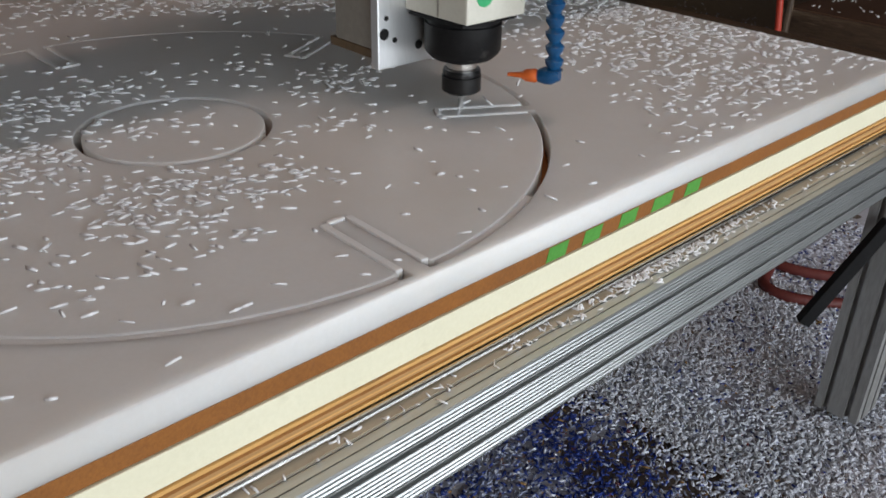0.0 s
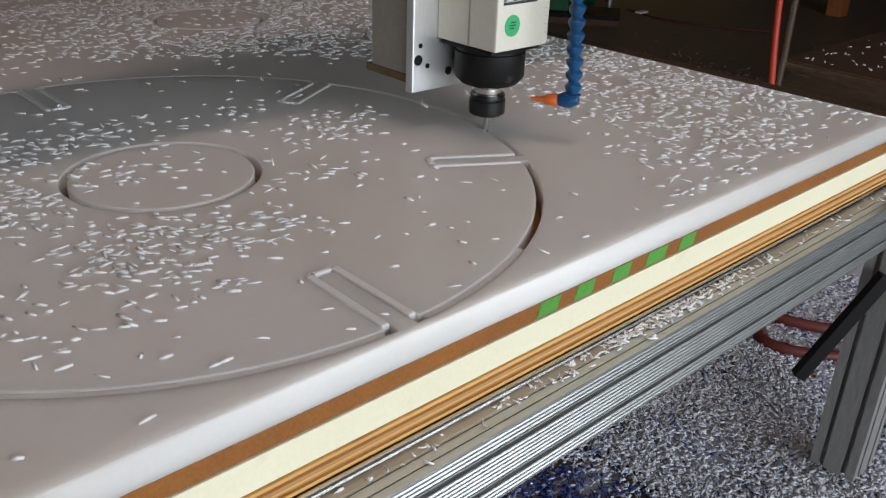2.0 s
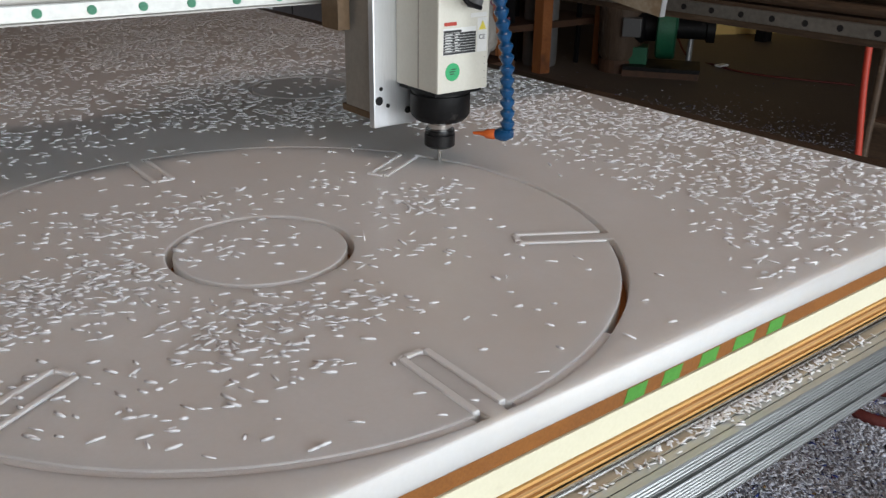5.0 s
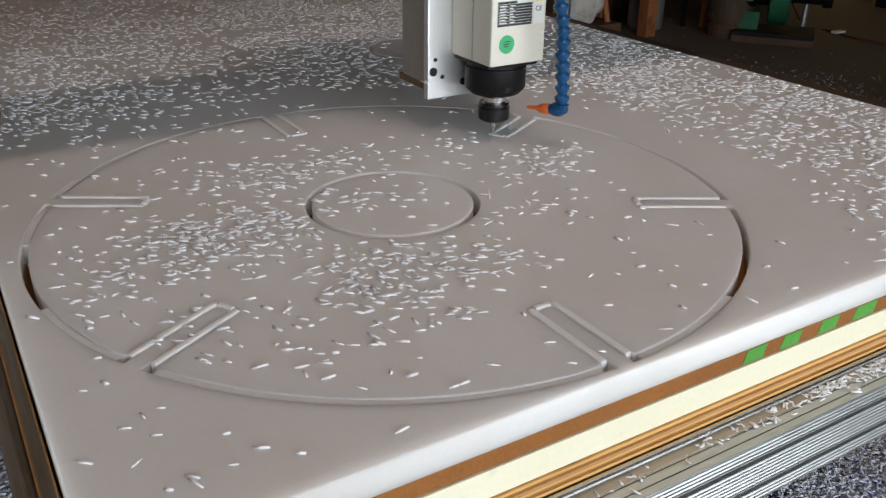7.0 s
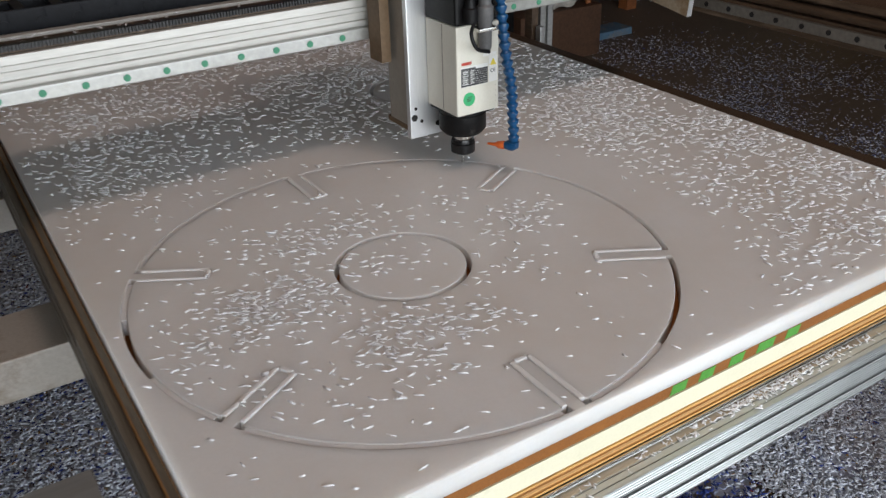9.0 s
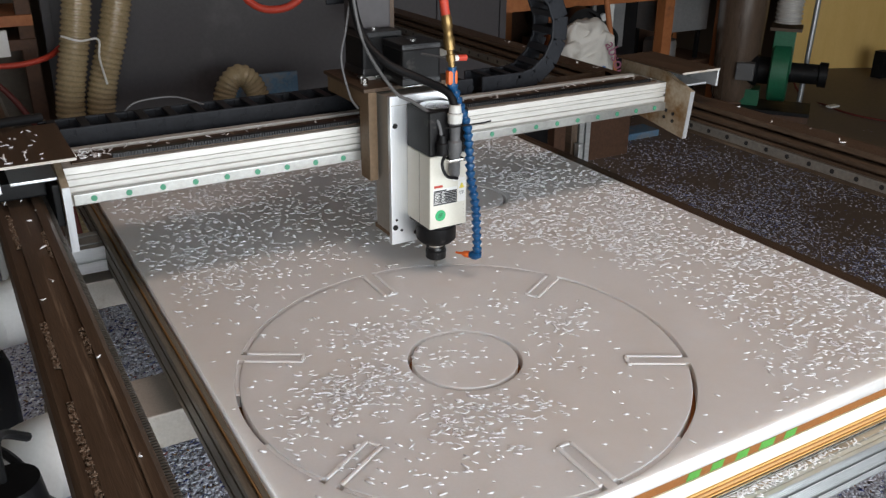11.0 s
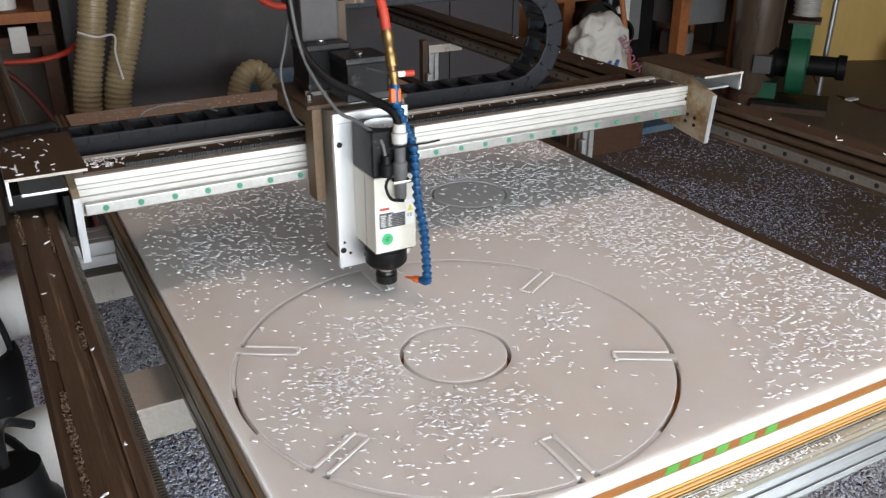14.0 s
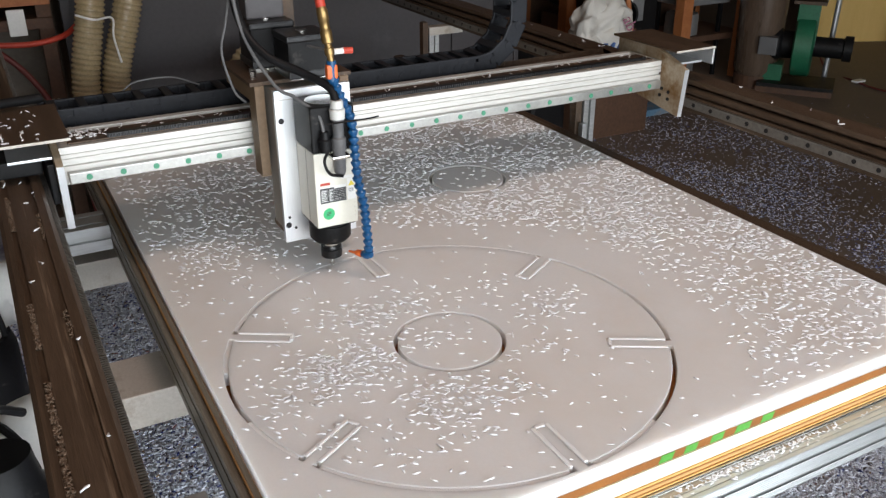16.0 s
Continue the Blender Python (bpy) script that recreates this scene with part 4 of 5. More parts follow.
part("power_cable", sweep(spline([(0.004, -0.062, 0.345), (-0.002, -0.045, 0.372), (-0.035, 0.0, 0.392), (-0.085, 0.045, 0.420), (-0.112, 0.09, 0.47), (-0.118, 0.12, 0.56), (-0.11, 0.14, 0.70)], 60), 0.0078, 12), BLACK, carriage, "thick black power cable", True)
part("thin_cable", sweep(spline([(-0.021, -0.058, 0.29), (-0.027, -0.045, 0.325), (-0.055, -0.01, 0.352), (-0.082, 0.02, 0.372), (-0.115, 0.08, 0.46), (-0.122, 0.12, 0.60)], 50), 0.0032, 8), GREY_PLASTIC, carriage, "thin grey signal cable", True)
part("loose_wire", sweep(spline([(-0.11, 0.12, 0.318), (-0.135, 0.10, 0.35), (-0.15, 0.10, 0.42), (-0.135, 0.11, 0.47), (-0.12, 0.12, 0.52)], 40), 0.0022, 8), GREY_PLASTIC, carriage, "thin loose wire", True)
part("cable_loop", sweep(spline([(-0.018, -0.066, 0.262), (-0.030, -0.074, 0.245), (-0.022, -0.078, 0.222), (0.004, -0.074, 0.212)], 20), 0.003, 8), BLACK, carriage, "short black lead", True)
part("wire_tie", sweep(spline([(0.012, -0.074, 0.246), (0.026, -0.07, 0.252), (0.036, -0.06, 0.262)], 10), 0.0014, 6), RUSTY, carriage, "twisted wire tie", True)
# segmented blue coolant hose
way = spline([(0.004, -0.050, 0.390), (0.016, -0.052, 0.355), (0.031, -0.060, 0.312), (0.030, -0.072, 0.262), (0.027, -0.086, 0.210), (0.036, -0.090, 0.155), (0.039, -0.090, 0.112), (0.041, -0.091, 0.080), (0.041, -0.092, 0.056)], 240)
hose = part("coolant_hose", rod((0.004, -0.05, 0.386), (0.004, -0.05, 0.396), 0.008, 12), BLUE, carriage, "blue segmented plastic coolant hose")
run_len, last, k = 0.0, 0, 0
for i in range(1, len(way)):
    run_len += (way[i] - way[i - 1]).length
    if run_len >= 0.0135 or i == len(way) - 1:
        a, b = way[last], way[i]
        d = (b - a).normalized()
        part("hose_segment", lathe([(0, 0.0048), (0.15, 0.0058), (0.5, 0.0092), (0.70, 0.0096), (0.80, 0.0072), (1, 0.0052)], b + d * 0.002, a - d * 0.001, 16), BLUE, hose, smooth=True)
        run_len, last, k = 0.0, i, k + 1
part("hose_elbow", lathe([(0, 0.0065), (0.3, 0.0090), (0.6, 0.0098), (1, 0.006)], (0.034, -0.078, 0.048), (0.044, -0.098, 0.052), 16), BLUE, hose, smooth=True)
part("nozzle", lathe([(0, 0.0018), (0.45, 0.0032), (0.6, 0.0062), (0.9, 0.0072), (1, 0.006)], (0.016, -0.052, 0.047), (0.034, -0.078, 0.048), 16), ORANGE, carriage, "small orange air nozzle", True)
part("valve", block(-0.008, 0.012, -0.058, -0.044, 0.388, 0.414, 0.004), ORANGE, carriage, "orange plastic valve")
part("valve_collar", rod((0.003, -0.05, 0.384), (0.003, -0.05, 0.42), 0.0085, 14), BLUE, carriage, "blue valve body")
part("brass_fitting", lathe([(0, 0.006), (0.12, 0.0062), (0.13, 0.0085), (0.25, 0.0085), (0.26, 0.006), (0.33, 0.0065), (0.35, 0.010), (0.55, 0.0105), (0.58, 0.0085), (0.72, 0.0085), (0.74, 0.0098), (0.92, 0.0098), (1, 0.007)], (0.003, -0.05, 0.418), (-0.008, -0.045, 0.515), 16), BRASS, carriage, "brass air fitting", True)
part("air_hose", sweep(spline([(-0.008, -0.045, 0.512), (-0.012, -0.03, 0.56), (-0.03, 0.02, 0.64), (-0.10, 0.12, 0.66), (-0.16, 0.2, 0.72), (-0.20, 0.25, 0.86)], 40), 0.0085, 12), RED, carriage, "red-orange air hose", True)
tg = part("tag", rod((0.028, 0.0, 0.423), (0.046, 0.0, 0.423), 0.0055, 12), WHITE, carriage, "white and red switch sleeve")
part("tag_sleeve", rod((0.046, 0.0, 0.423), (0.064, 0.0, 0.422), 0.006, 12), RED, tg, "red sleeve")
part("tag_wire", rod((0.0, 0.06, 0.425), (0.03, 0.0, 0.423), 0.0022, 8), GREY_PLASTIC, carriage)

# ---- shavings on the sheet ----
rng = np.random.default_rng(7)


def clear_of_cut(p, grow=0.0):
    r = np.hypot(p[:, 0], p[:, 1])
    keep = np.abs(r - R_CUT) > 0.010
    keep &= np.abs(r - HUB) > 0.008
    keep &= np.abs(np.hypot(p[:, 0] - HUB2[0], p[:, 1] - HUB2[1]) - HUB) > 0.008
    keep &= (p[:, 0] > X0 + 0.01) & (p[:, 0] < X1 - 0.008) & (p[:, 1] > Y0 + 0.02) & (p[:, 1] < Y1 - 0.01)
    return p[keep]


spots = []
# thick spread outside the part that the tool has swept
p = np.column_stack([rng.uniform(X0, X1, 30000), rng.uniform(Y0, Y1, 30000)])
r = np.hypot(p[:, 0], p[:, 1])
w = np.clip((r - 0.455) / 0.11, 0, 1)
w *= np.where(p[:, 0] < 0.15, np.where(p[:, 1] > 0.42, 0.68, 0.0), 1.15)
w *= 0.80 * np.clip(0.70 + 0.9 * np.array([noise.noise((a * 7, b * 7, 0.3)) for a, b in p]), 0.15, 1)
w *= np.where(np.hypot(p[:, 0] - HUB2[0], p[:, 1] - HUB2[1]) < HUB + 0.01, 0.22, 1)
spots.append(p[rng.random(len(p)) < w])
# thin scatter on the near half
spots.append(np.column_stack([rng.uniform(X0, 0.3, 200), rng.uniform(-0.36, 0.42, 200)]))
spots.append(np.column_stack([rng.uniform(X0, -0.12, 36), rng.uniform(-0.37, -0.1, 36)]))
# drifts inside the wheel: x, y, spread x, spread y, count
for x, y, sx, sy, n in ((-0.11, 0.16, 0.05, 0.03, 70), (-0.02, 0.15, 0.04, 0.02, 45), (-0.18, 0.01, 0.045, 0.035, 190), (-0.23, 0.02, 0.04, 0.04, 60), (-0.31, -0.03, 0.03, 0.03, 45), (-0.02, 0.02, 0.04, 0.035, 34),
                        (-0.10, -0.13, 0.035, 0.03, 80), (-0.09, -0.20, 0.03, 0.025, 45), (-0.02, -0.14, 0.03, 0.02, 28), (0.02, -0.18, 0.02, 0.02, 26), (0.22, 0.02, 0.03, 0.025, 60), (0.12, -0.09, 0.03, 0.02, 20), (-0.22, -0.21, 0.05, 0.03, 26), (0.14, 0.15, 0.04, 0.02, 16), (-0.2, 0.5, 0.12, 0.1, 150)):
    n = int(n * 1.35)
    spots.append(np.column_stack([rng.normal(x, sx * 1.15, n), rng.normal(y, sy * 1.15, n)]))
spots = clear_of_cut(np.concatenate(spots))
bxy = np.array([tool(s * 0.1) for s in range(161)])
far = np.min(np.hypot(spots[:, None, 0] - bxy[None, :, 0], spots[:, None, 1] - bxy[None, :, 1]), axis=1) > 0.02
spots = spots[far]
spots = np.column_stack([spots, np.zeros(len(spots))])
solo("sheet_shavings", shavings(spots, 0.0106, 0.0033, 3, lift=0.0001, tilt=0.09, curl=0.03, heading=(-35, 25)), CHIP, "white curled plastic shavings scattered on the sheet", "shavings", kind="stuff")

p = np.column_stack([rng.uniform(X0 + 0.02, X1 - 0.02, 260), rng.uniform(1.72, 1.955, 260), np.full(260, -0.011)])
solo("board_shavings", shavings(p, 0.010, 0.0034, 4, lift=0.0002, tilt=0.14, curl=0.12), CHIP, "white shavings scattered on the tan rear board", "shavings", kind="stuff")
# shavings on the ledge of the front beam, the rails and the gantry
n = 360
x = np.concatenate([rng.normal(0.30, 0.08, 240), rng.uniform(-0.38, 0.8, n - 240)])
p = np.column_stack([x, np.clip(rng.normal(Y0 - 0.018, 0.006, n), YF + 0.006, Y0 - 0.014), np.full(n, LEDGE + 0.001)])
solo("ledge_shavings", shavings(p, 0.0075, 0.0026, 5, tilt=0.2, curl=0.2), CHIP, "white shavings lying along the front ledge", "shavings", kind="stuff")
p = np.column_stack([np.concatenate([rng.uniform(RL0 + 0.012, RL1 - 0.01, 22), rng.uniform(RR0 + 0.012, RR1 - 0.01, 22)]), rng.uniform(-0.45, 1.6, 44), np.where(np.arange(44) < 22, RAIL_TOP, 0.213)])
solo("rail_shavings", shavings(p, 0.0105, 0.0036, 6, lift=0.0002), CHIP, "a few white shavings on the brown rails", "shavings", kind="stuff")
n = 130
x = np.concatenate([rng.uniform(BX0 - 0.11, BX0 - 0.01, 26), rng.normal(BX0 + 0.05, 0.025, 50), rng.uniform(BX0 + 0.1, BX1, n - 76)])
x = np.where((x > BX0 - 0.002) & (x < BX0 + 0.022), BX0 + 0.03, x)
zz = np.where(x < BX0, 0.307, BZ1 + 0.004)
yy = np.where(x < BX0, rng.uniform(0.10, 0.30, n), rng.uniform(BY0 + 0.030, BY0 + 0.074, n))
me = shavings(np.column_stack([x, yy, zz]), 0.011, 0.0035, 8)
part("shaving_litter", me, CHIP, gantry, "white shavings lying on the gantry", kind="stuff")

# ---- shavings on the floor ----
def floor_spots(n, x0, x1, y0, y1, seed):
    g = np.random.default_rng(seed)
    return np.column_stack([g.uniform(x0, x1, n), g.uniform(y0, y1, n), F + np.abs(g.normal(0, 0.003, n))])


bed = bmesh.new()
bmesh.ops.create_grid(bed, x_segments=90, y_segments=90, size=1.0)
for v in bed.verts:
    x, y = 0.45 + 1.85 * v.co.x, 0.85 + 2.0 * v.co.y
    edge = min(1.0, 8 * (1 - max(abs(v.co.x), abs(v.co.y))))
    v.co = (x, y, F - 0.004 + edge * (0.008 + 0.010 * noise.noise((x * 2.2, y * 2.2, 0)) + 0.005 * noise.noise((x * 9, y * 9, 3))))
solo("litter_bed", bed, LITTER, "trodden bed of fine plastic litter on the floor", "litter", kind="stuff")
near = np.concatenate([floor_spots(32000, 0.70, 1.9, -0.8, 0.8, 11), floor_spots(40000, -0.85, -0.2, 0.3, 2.2, 12), floor_spots(6000, -0.75, 1.2, -0.9, 0.1, 13)])
near[:, 2] += 0.010
white = floor_spots(24000, 0.76, 1.45, -0.6, 0.25, 17)
white = white[rng.random(len(white)) < np.clip(0.75 + 1.6 * np.array([noise.noise((a * 4, b * 4, 1.3)) for a, b in white[:, :2]]), 0.05, 1)]
white = np.concatenate([white, floor_spots(17000, -0.85, -0.25, -0.6, 0.34, 19)])
white[:, 2] += 0.012
solo("white_floor_shavings", shavings(white, 0.011, 0.0050, 18, tilt=0.08, curl=0.1), CHIP_COOL, "drifts of white plastic shavings on the floor by the legs", "shavings", kind="stuff")
blue = floor_spots(22000, 0.0, 0.80, -0.5, 0.75, 15)
blue[:, 2] += 0.010
blue = blue[rng.random(len(blue)) < np.clip((0.78 - blue[:, 0]) / 0.16, 0, 1)]
solo("blue_floor_shavings", shavings(blue, 0.012, 0.0046, 16, tilt=0.2), CHIP_BLUE, "litter of mostly blue plastic shavings under the table", "shavings", kind="stuff")
solo("floor_shavings", shavings(near, 0.0115, 0.0048, 14, tilt=0.10, curl=0.12), CHIP_MIX, "deep litter of white and blue plastic shavings on the floor", "shavings", kind="stuff")
g = np.random.default_rng(21)
p = floor_spots(110000, 1.2, 4.6, 0.2, 4.0, 22)
d = np.hypot((p[:, 0] - 2.25) * 0.9, (p[:, 1] - 1.35) * 0.75)
patch = np.clip(0.75 + 1.3 * np.array([noise.noise((a * 2.2, b * 2.2, 4.3)) for a, b in p[:, :2]]), 0.08, 1)
p = p[g.random(len(p)) < patch * np.clip(1.25 - d / 1.2, 0.012, 1) ** 1.2]
solo("far_floor_shavings", shavings(p, 0.0105, 0.0046, 23, tilt=0.1, curl=0.06), CHIP_FAR, "scattered white shavings on the dark floor", "shavings", kind="stuff")

# ---- on the floor by the front leg ----
set_down(1.48, -0.22, (1.434, -0.177), 0.945)
red = spline([(1.9, 0.3, F + 0.02), (1.6, 0.02, F + 0.025), (1.42, -0.07, F + 0.025), (1.48, -0.22, F + 0.025), (1.75, -0.42, F + 0.025), (2.2, -0.5, F + 0.02)], 50)
solo("red_floor_hose", sweep(red, 0.014, 12), DARK_RED, "dark red rubber hose lying on the littered floor", "hose", True)
red = spline([(1.95, 0.36, F + 0.02), (1.68, 0.10, F + 0.025), (1.55, -0.02, F + 0.025), (1.62, -0.2, F + 0.03), (1.85, -0.36, F + 0.02), (2.3, -0.42, F + 0.02)], 50)
solo("red_floor_hose", sweep(red, 0.014, 12), DARK_RED, "dark red rubber hose lying on the littered floor", "hose", True)
set_down(1.04, -0.38, (1.018, -0.362), 0.96)
A, B = Vector((0.972, -0.308, -0.490)), Vector((1.036, -0.383, -0.28))
brace = block(-0.011, 0.011, -0.011, 0.011, 0, (B - A).length, 0.002)
bmesh.ops.transform(brace, matrix=Matrix.Translation(A) @ (B - A).to_track_quat("Z", "Y").to_matrix().to_4x4(), verts=brace.verts)
solo("black_brace", brace, BLACK, "black brace bar clamped to the table leg", "brace")

# ---- behind the machine ----
set_down(0, 2.75, (0.034, 2.531), 0.896)
for i, (x, dx) in enumerate(((-0.338, 0.07), (-0.214, 0.098))):
    pts = spline([(x, 2.6, F + 0.02), (x - 0.005, 2.6, -0.3), (x, 2.6, 0.0), (x + dx, 2.6, 0.33), (x + 2 * dx, 2.62, 0.75), (x + 2.6 * dx, 2.65, 1.4), (x + 2.8 * dx, 2.65, 2.5)], 60)
    solo("dust_hose", ribbed(pts, 0.060, 0.022), DUCT, "amber translucent ribbed dust hose standing behind the table", "hose", True, "dust hoses")
solo("hose_strap", sweep(spline([(-0.34, 2.53, 0.30), (-0.27, 2.53, 0.275), (-0.20, 2.53, 0.275), (-0.205, 2.53, 0.20), (-0.19, 2.53, 0.09)], 24), 0.0045, 8), WHITE, "white plastic strap tied round the hoses", "strap", True)
pts = spline([(0.30, 2.62, F + 0.02), (0.31, 2.62, -0.2), (0.33, 2.62, -0.02), (0.40, 2.62, 0.05), (0.47, 2.62, -0.02), (0.50, 2.62, -0.2), (0.51, 2.62, F + 0.02)], 60)
solo("looped_dust_hose", ribbed(pts, 0.052, 0.02), DUCT, "tan ribbed dust hose looping behind the table", "hose", True)
gp = thing("grey_panel", (0.85, 2.9, F), "large dark grey smooth panel standing behind the machine", "panel")
part("panel_board", block(-0.36, 2.05, 2.90, 2.92, F, F + 2.4, 0.002), PANEL, gp)
for x in (-0.36, 1.60, 2.01):
    part("panel_batten", block(x, x + 0.04, 2.885, 2.8995, F, F + 2.4, 0.002), PANEL, gp)
part("panel_rail", block(-0.32, 1.60, 2.921, 2.95, F + 1.0, F + 1.1, 0.002), DARK_TIMBER, gp)
solo("pale_board", block(0.42, 0.75, 2.80, 2.82, F, 0.0, 0.002), BLUE_BOARD, "pale blue board leaning behind the table", "board")

shelf = thing("wall_shelf", (-1.0, 3.0, F), "dark timber shelf with clutter behind the machine", "shelf")
for z in (-0.45, 0.20, 0.30, 0.62):
    part("shelf_board", block(-1.9, -0.40, 2.85, 3.25, z, z + 0.045, 0.002), TIMBER if z == 0.30 else DARK_TIMBER, shelf)
for x in (-1.9, -1.2, -0.46):
    part("shelf_post", block(x, x + 0.06, 2.87, 2.93, F, 1.3, 0.003), DARK_TIMBER, shelf)
part("back_board", block(-1.9, -0.36, 3.26, 3.28, F, 1.3, 0), WALL, shelf)
can = thing("white_can", (-0.57, 3.0, 0.345), "small white paint can on the shelf", "can")
part("can_body", rod((-0.57, 3.0, 0.345), (-0.57, 3.0, 0.43), 0.05, 24, bevel=0.003), WHITE, can)
part("can_lid", rod((-0.57, 3.0, 0.43), (-0.57, 3.0, 0.438), 0.052, 24, bevel=0.002), GALV, can)
solo("socket_box", block(-0.58, -0.51, 2.83, 2.849, 0.18, 0.29, 0.003), WHITE, "white electrical box on the shelf edge", "socket")
solo("orange_air_hose", sweep(spline([(-1.5, 2.7, 0.36), (-0.9, 2.7, 0.22), (-0.58, 2.7, 0.17), (-0.40, 2.72, 0.18), (-0.30, 2.8, 0.22)], 30), 0.012, 10), RED, "orange-red air hose hung behind the table", "hose", True)
solo("orange_air_hose", sweep(spline([(-0.70, 2.6, 0.22), (-0.58, 2.6, 0.10), (-0.50, 2.58, -0.03), (-0.44, 2.55, -0.18), (-0.40, 2.5, -0.5), (-0.39, 2.5, F + 0.01)], 30), 0.012, 10), DARK_RED, "dull red air hose hanging behind the table", "hose", True)
solo("overhead_air_hose", sweep(spline([(0.10, 1.9, 0.75), (0.22, 1.9, 0.50), (0.34, 1.9, 0.44), (0.46, 1.9, 0.50), (0.56, 1.9, 0.75), (0.6, 1.9, 1.6), (0.6, 1.9, 2.9)], 40), 0.014, 12), RED, "orange-red air hose looping down from the ceiling", "hose", True)

set_down()
# white plastic pipework beside the left rail
pipe = thing("dust_pipe", (-0.80, 0.45, F), "white plastic dust pipe with black couplings beside the rail", "pipe")
for x, y, z in ((-0.700, 0.17, -0.10), (-0.725, 0.72, -0.10)):
    part("elbow", sweep(spline([(x + 0.12, y + 0.05, z), (x + 0.08, y + 0.04, z), (x + 0.03, y + 0.02, z), (x - 0.01, y - 0.03, z - 0.02), (x - 0.02, y - 0.07, z - 0.07), (x - 0.02, y - 0.08, z - 0.13)], 30), 0.068, 22), PVC, pipe, "white plastic elbow", True)
    part("coupling", lathe([(0, 0.078), (0.1, 0.082), (0.45, 0.080), (0.5, 0.084), (0.92, 0.082), (1, 0.074)], (x - 0.02, y - 0.07, z - 0.36), (x - 0.015, y - 0.06, z - 0.035), 28), BLACK, pipe, "black rubber coupling", True)
    part("riser", rod((x - 0.02, y - 0.08, F), (x - 0.02, y - 0.08, z - 0.35), 0.064, 24), PVC, pipe, "white plastic riser")
    part("strap", sweep(spline([(x - 0.10, y - 0.02, z + 0.04), (x - 0.02, y, z + 0.072), (x + 0.03, y - 0.05, z + 0.04), (x + 0.05, y - 0.09, z - 0.06), (x + 0.04, y - 0.11, z - 0.16)], 24), 0.007, 8), BLACK, pipe, "black hose strap", True)
bm2 = lathe([(0, 0.05), (0.1, 0.062), (0.8, 0.062), (0.85, 0.05), (1, 0.045)], (-0.69, -0.02, -0.30), (-0.70, 0.0, 0.02), 24)
part("valve_body", bm2, BLACK, pipe, "black valve body", True)
part("valve_lead", sweep(spline([(-0.70, 0.0, 0.01), (-0.70, 0.04, 0.05), (-0.69, 0.10, 0.03), (-0.66, 0.14, -0.01)], 24), 0.007, 8), BLACK, pipe, "black lead", True)
part("valve_foot", rod((-0.69, -0.02, F), (-0.69, -0.02, -0.29), 0.03, 16), PVC, pipe, "white plastic stub")

# right-hand side, behind the far rail
set_down(3.4, 3.35, (2.74, 2.76), 0.823)
solo("blue_block", block(3.08, 3.80, 3.28, 3.46, F + 0.001, F + 0.05, 0.006), BLUE_BOARD, "dusty blue foam block lying on the floor", "block")

set_down(4.0, 3.8, (3.26, 3.185), 0.80)
bench = thing("timber_bench", (3.4, 4.0, F), "orange-brown timber workbench cluttered beneath", "workbench")
part("bench_top", block(2.2, 5.05, 3.72, 4.5, 0.30, 0.40, 0.004), TIMBER, bench)
part("apron", block(2.2, 5.05, 3.695, 3.719, 0.19, 0.40, 0.003), TIMBER, bench)
for x in (2.5, 3.06, 4.22, 4.9):
    part("bench_leg", block(x, x + 0.10, 3.74, 3.84, F, 0.30, 0.004), TIMBER, bench)
    part("bench_leg", block(x, x + 0.10, 4.36, 4.46, F, 0.30, 0.004), TIMBER, bench)
part("bench_shelf", block(2.46, 5.04, 3.86, 4.35, -0.42, -0.37, 0.003), DARK_TIMBER, bench)
part("bench_back", block(2.2, 5.05, 4.47, 4.50, F, 0.30, 0.002), DARK_TIMBER, bench)
solo("orange_tub", lathe([(0, 0.13), (0.7, 0.17), (0.95, 0.175), (1, 0.18)], (4.72, 3.95, 0.402), (4.72, 3.95, 0.52), 24), ORANGE, "orange plastic tub on the bench", "tub", True)

set_down(2.62, 3.0, (2.266, 2.637), 0.845)
sack = bmesh.new()
bmesh.ops.create_icosphere(sack, subdivisions=5, radius=1.0)
for v in sack.verts:
    x, y, z = v.co
    sq = lambda c: math.copysign(abs(c) ** 0.6, c)
    k = 1.0 - 0.28 * max(0.0, z) ** 1.5
    v.co = Vector((0.19 * sq(x) * k, 0.13 * sq(y) * k, 0.27 * sq(z)))
    v.co += 0.05 * noise.noise_vector(v.co * 5.0) + 0.03 * abs(noise.noise(v.co * 9.0)) * v.co.normalized() * 2 + 0.018 * noise.noise_vector(v.co * 22.0)
bmesh.ops.transform(sack, matrix=Matrix.Translation((2.74, 3.0, -0.145)) @ Matrix.Rotation(radians(-9), 4, "Y"), verts=sack.verts)
sk = thing("white_sack", (2.74, 3.0, -0.42), "crumpled white plastic sack with worn print", "sack")
part("sack_body", sack, SACK, sk, smooth=True)
txt = bpy.data.curves.new("print", "FONT")
txt.body, txt.size, txt.extrude = "absorb", 0.10, 0.002
tob = bpy.data.objects.new("print", txt)
scene.collection.objects.link(tob)
tme = bpy.data.meshes.new_from_object(tob.evaluated_get(bpy.context.evaluated_depsgraph_get()))
bpy.data.objects.remove(tob)
tme.transform(Matrix.Translation((2.80, 2.855, 0.02)) @ Matrix.Rotation(radians(-22), 4, "Z") @ Matrix.Rotation(radians(90), 4, "X") @ Matrix.Rotation(radians(-62), 4, "Z"))
part("print", tme, SACK_INK, sk, "worn purple lettering")
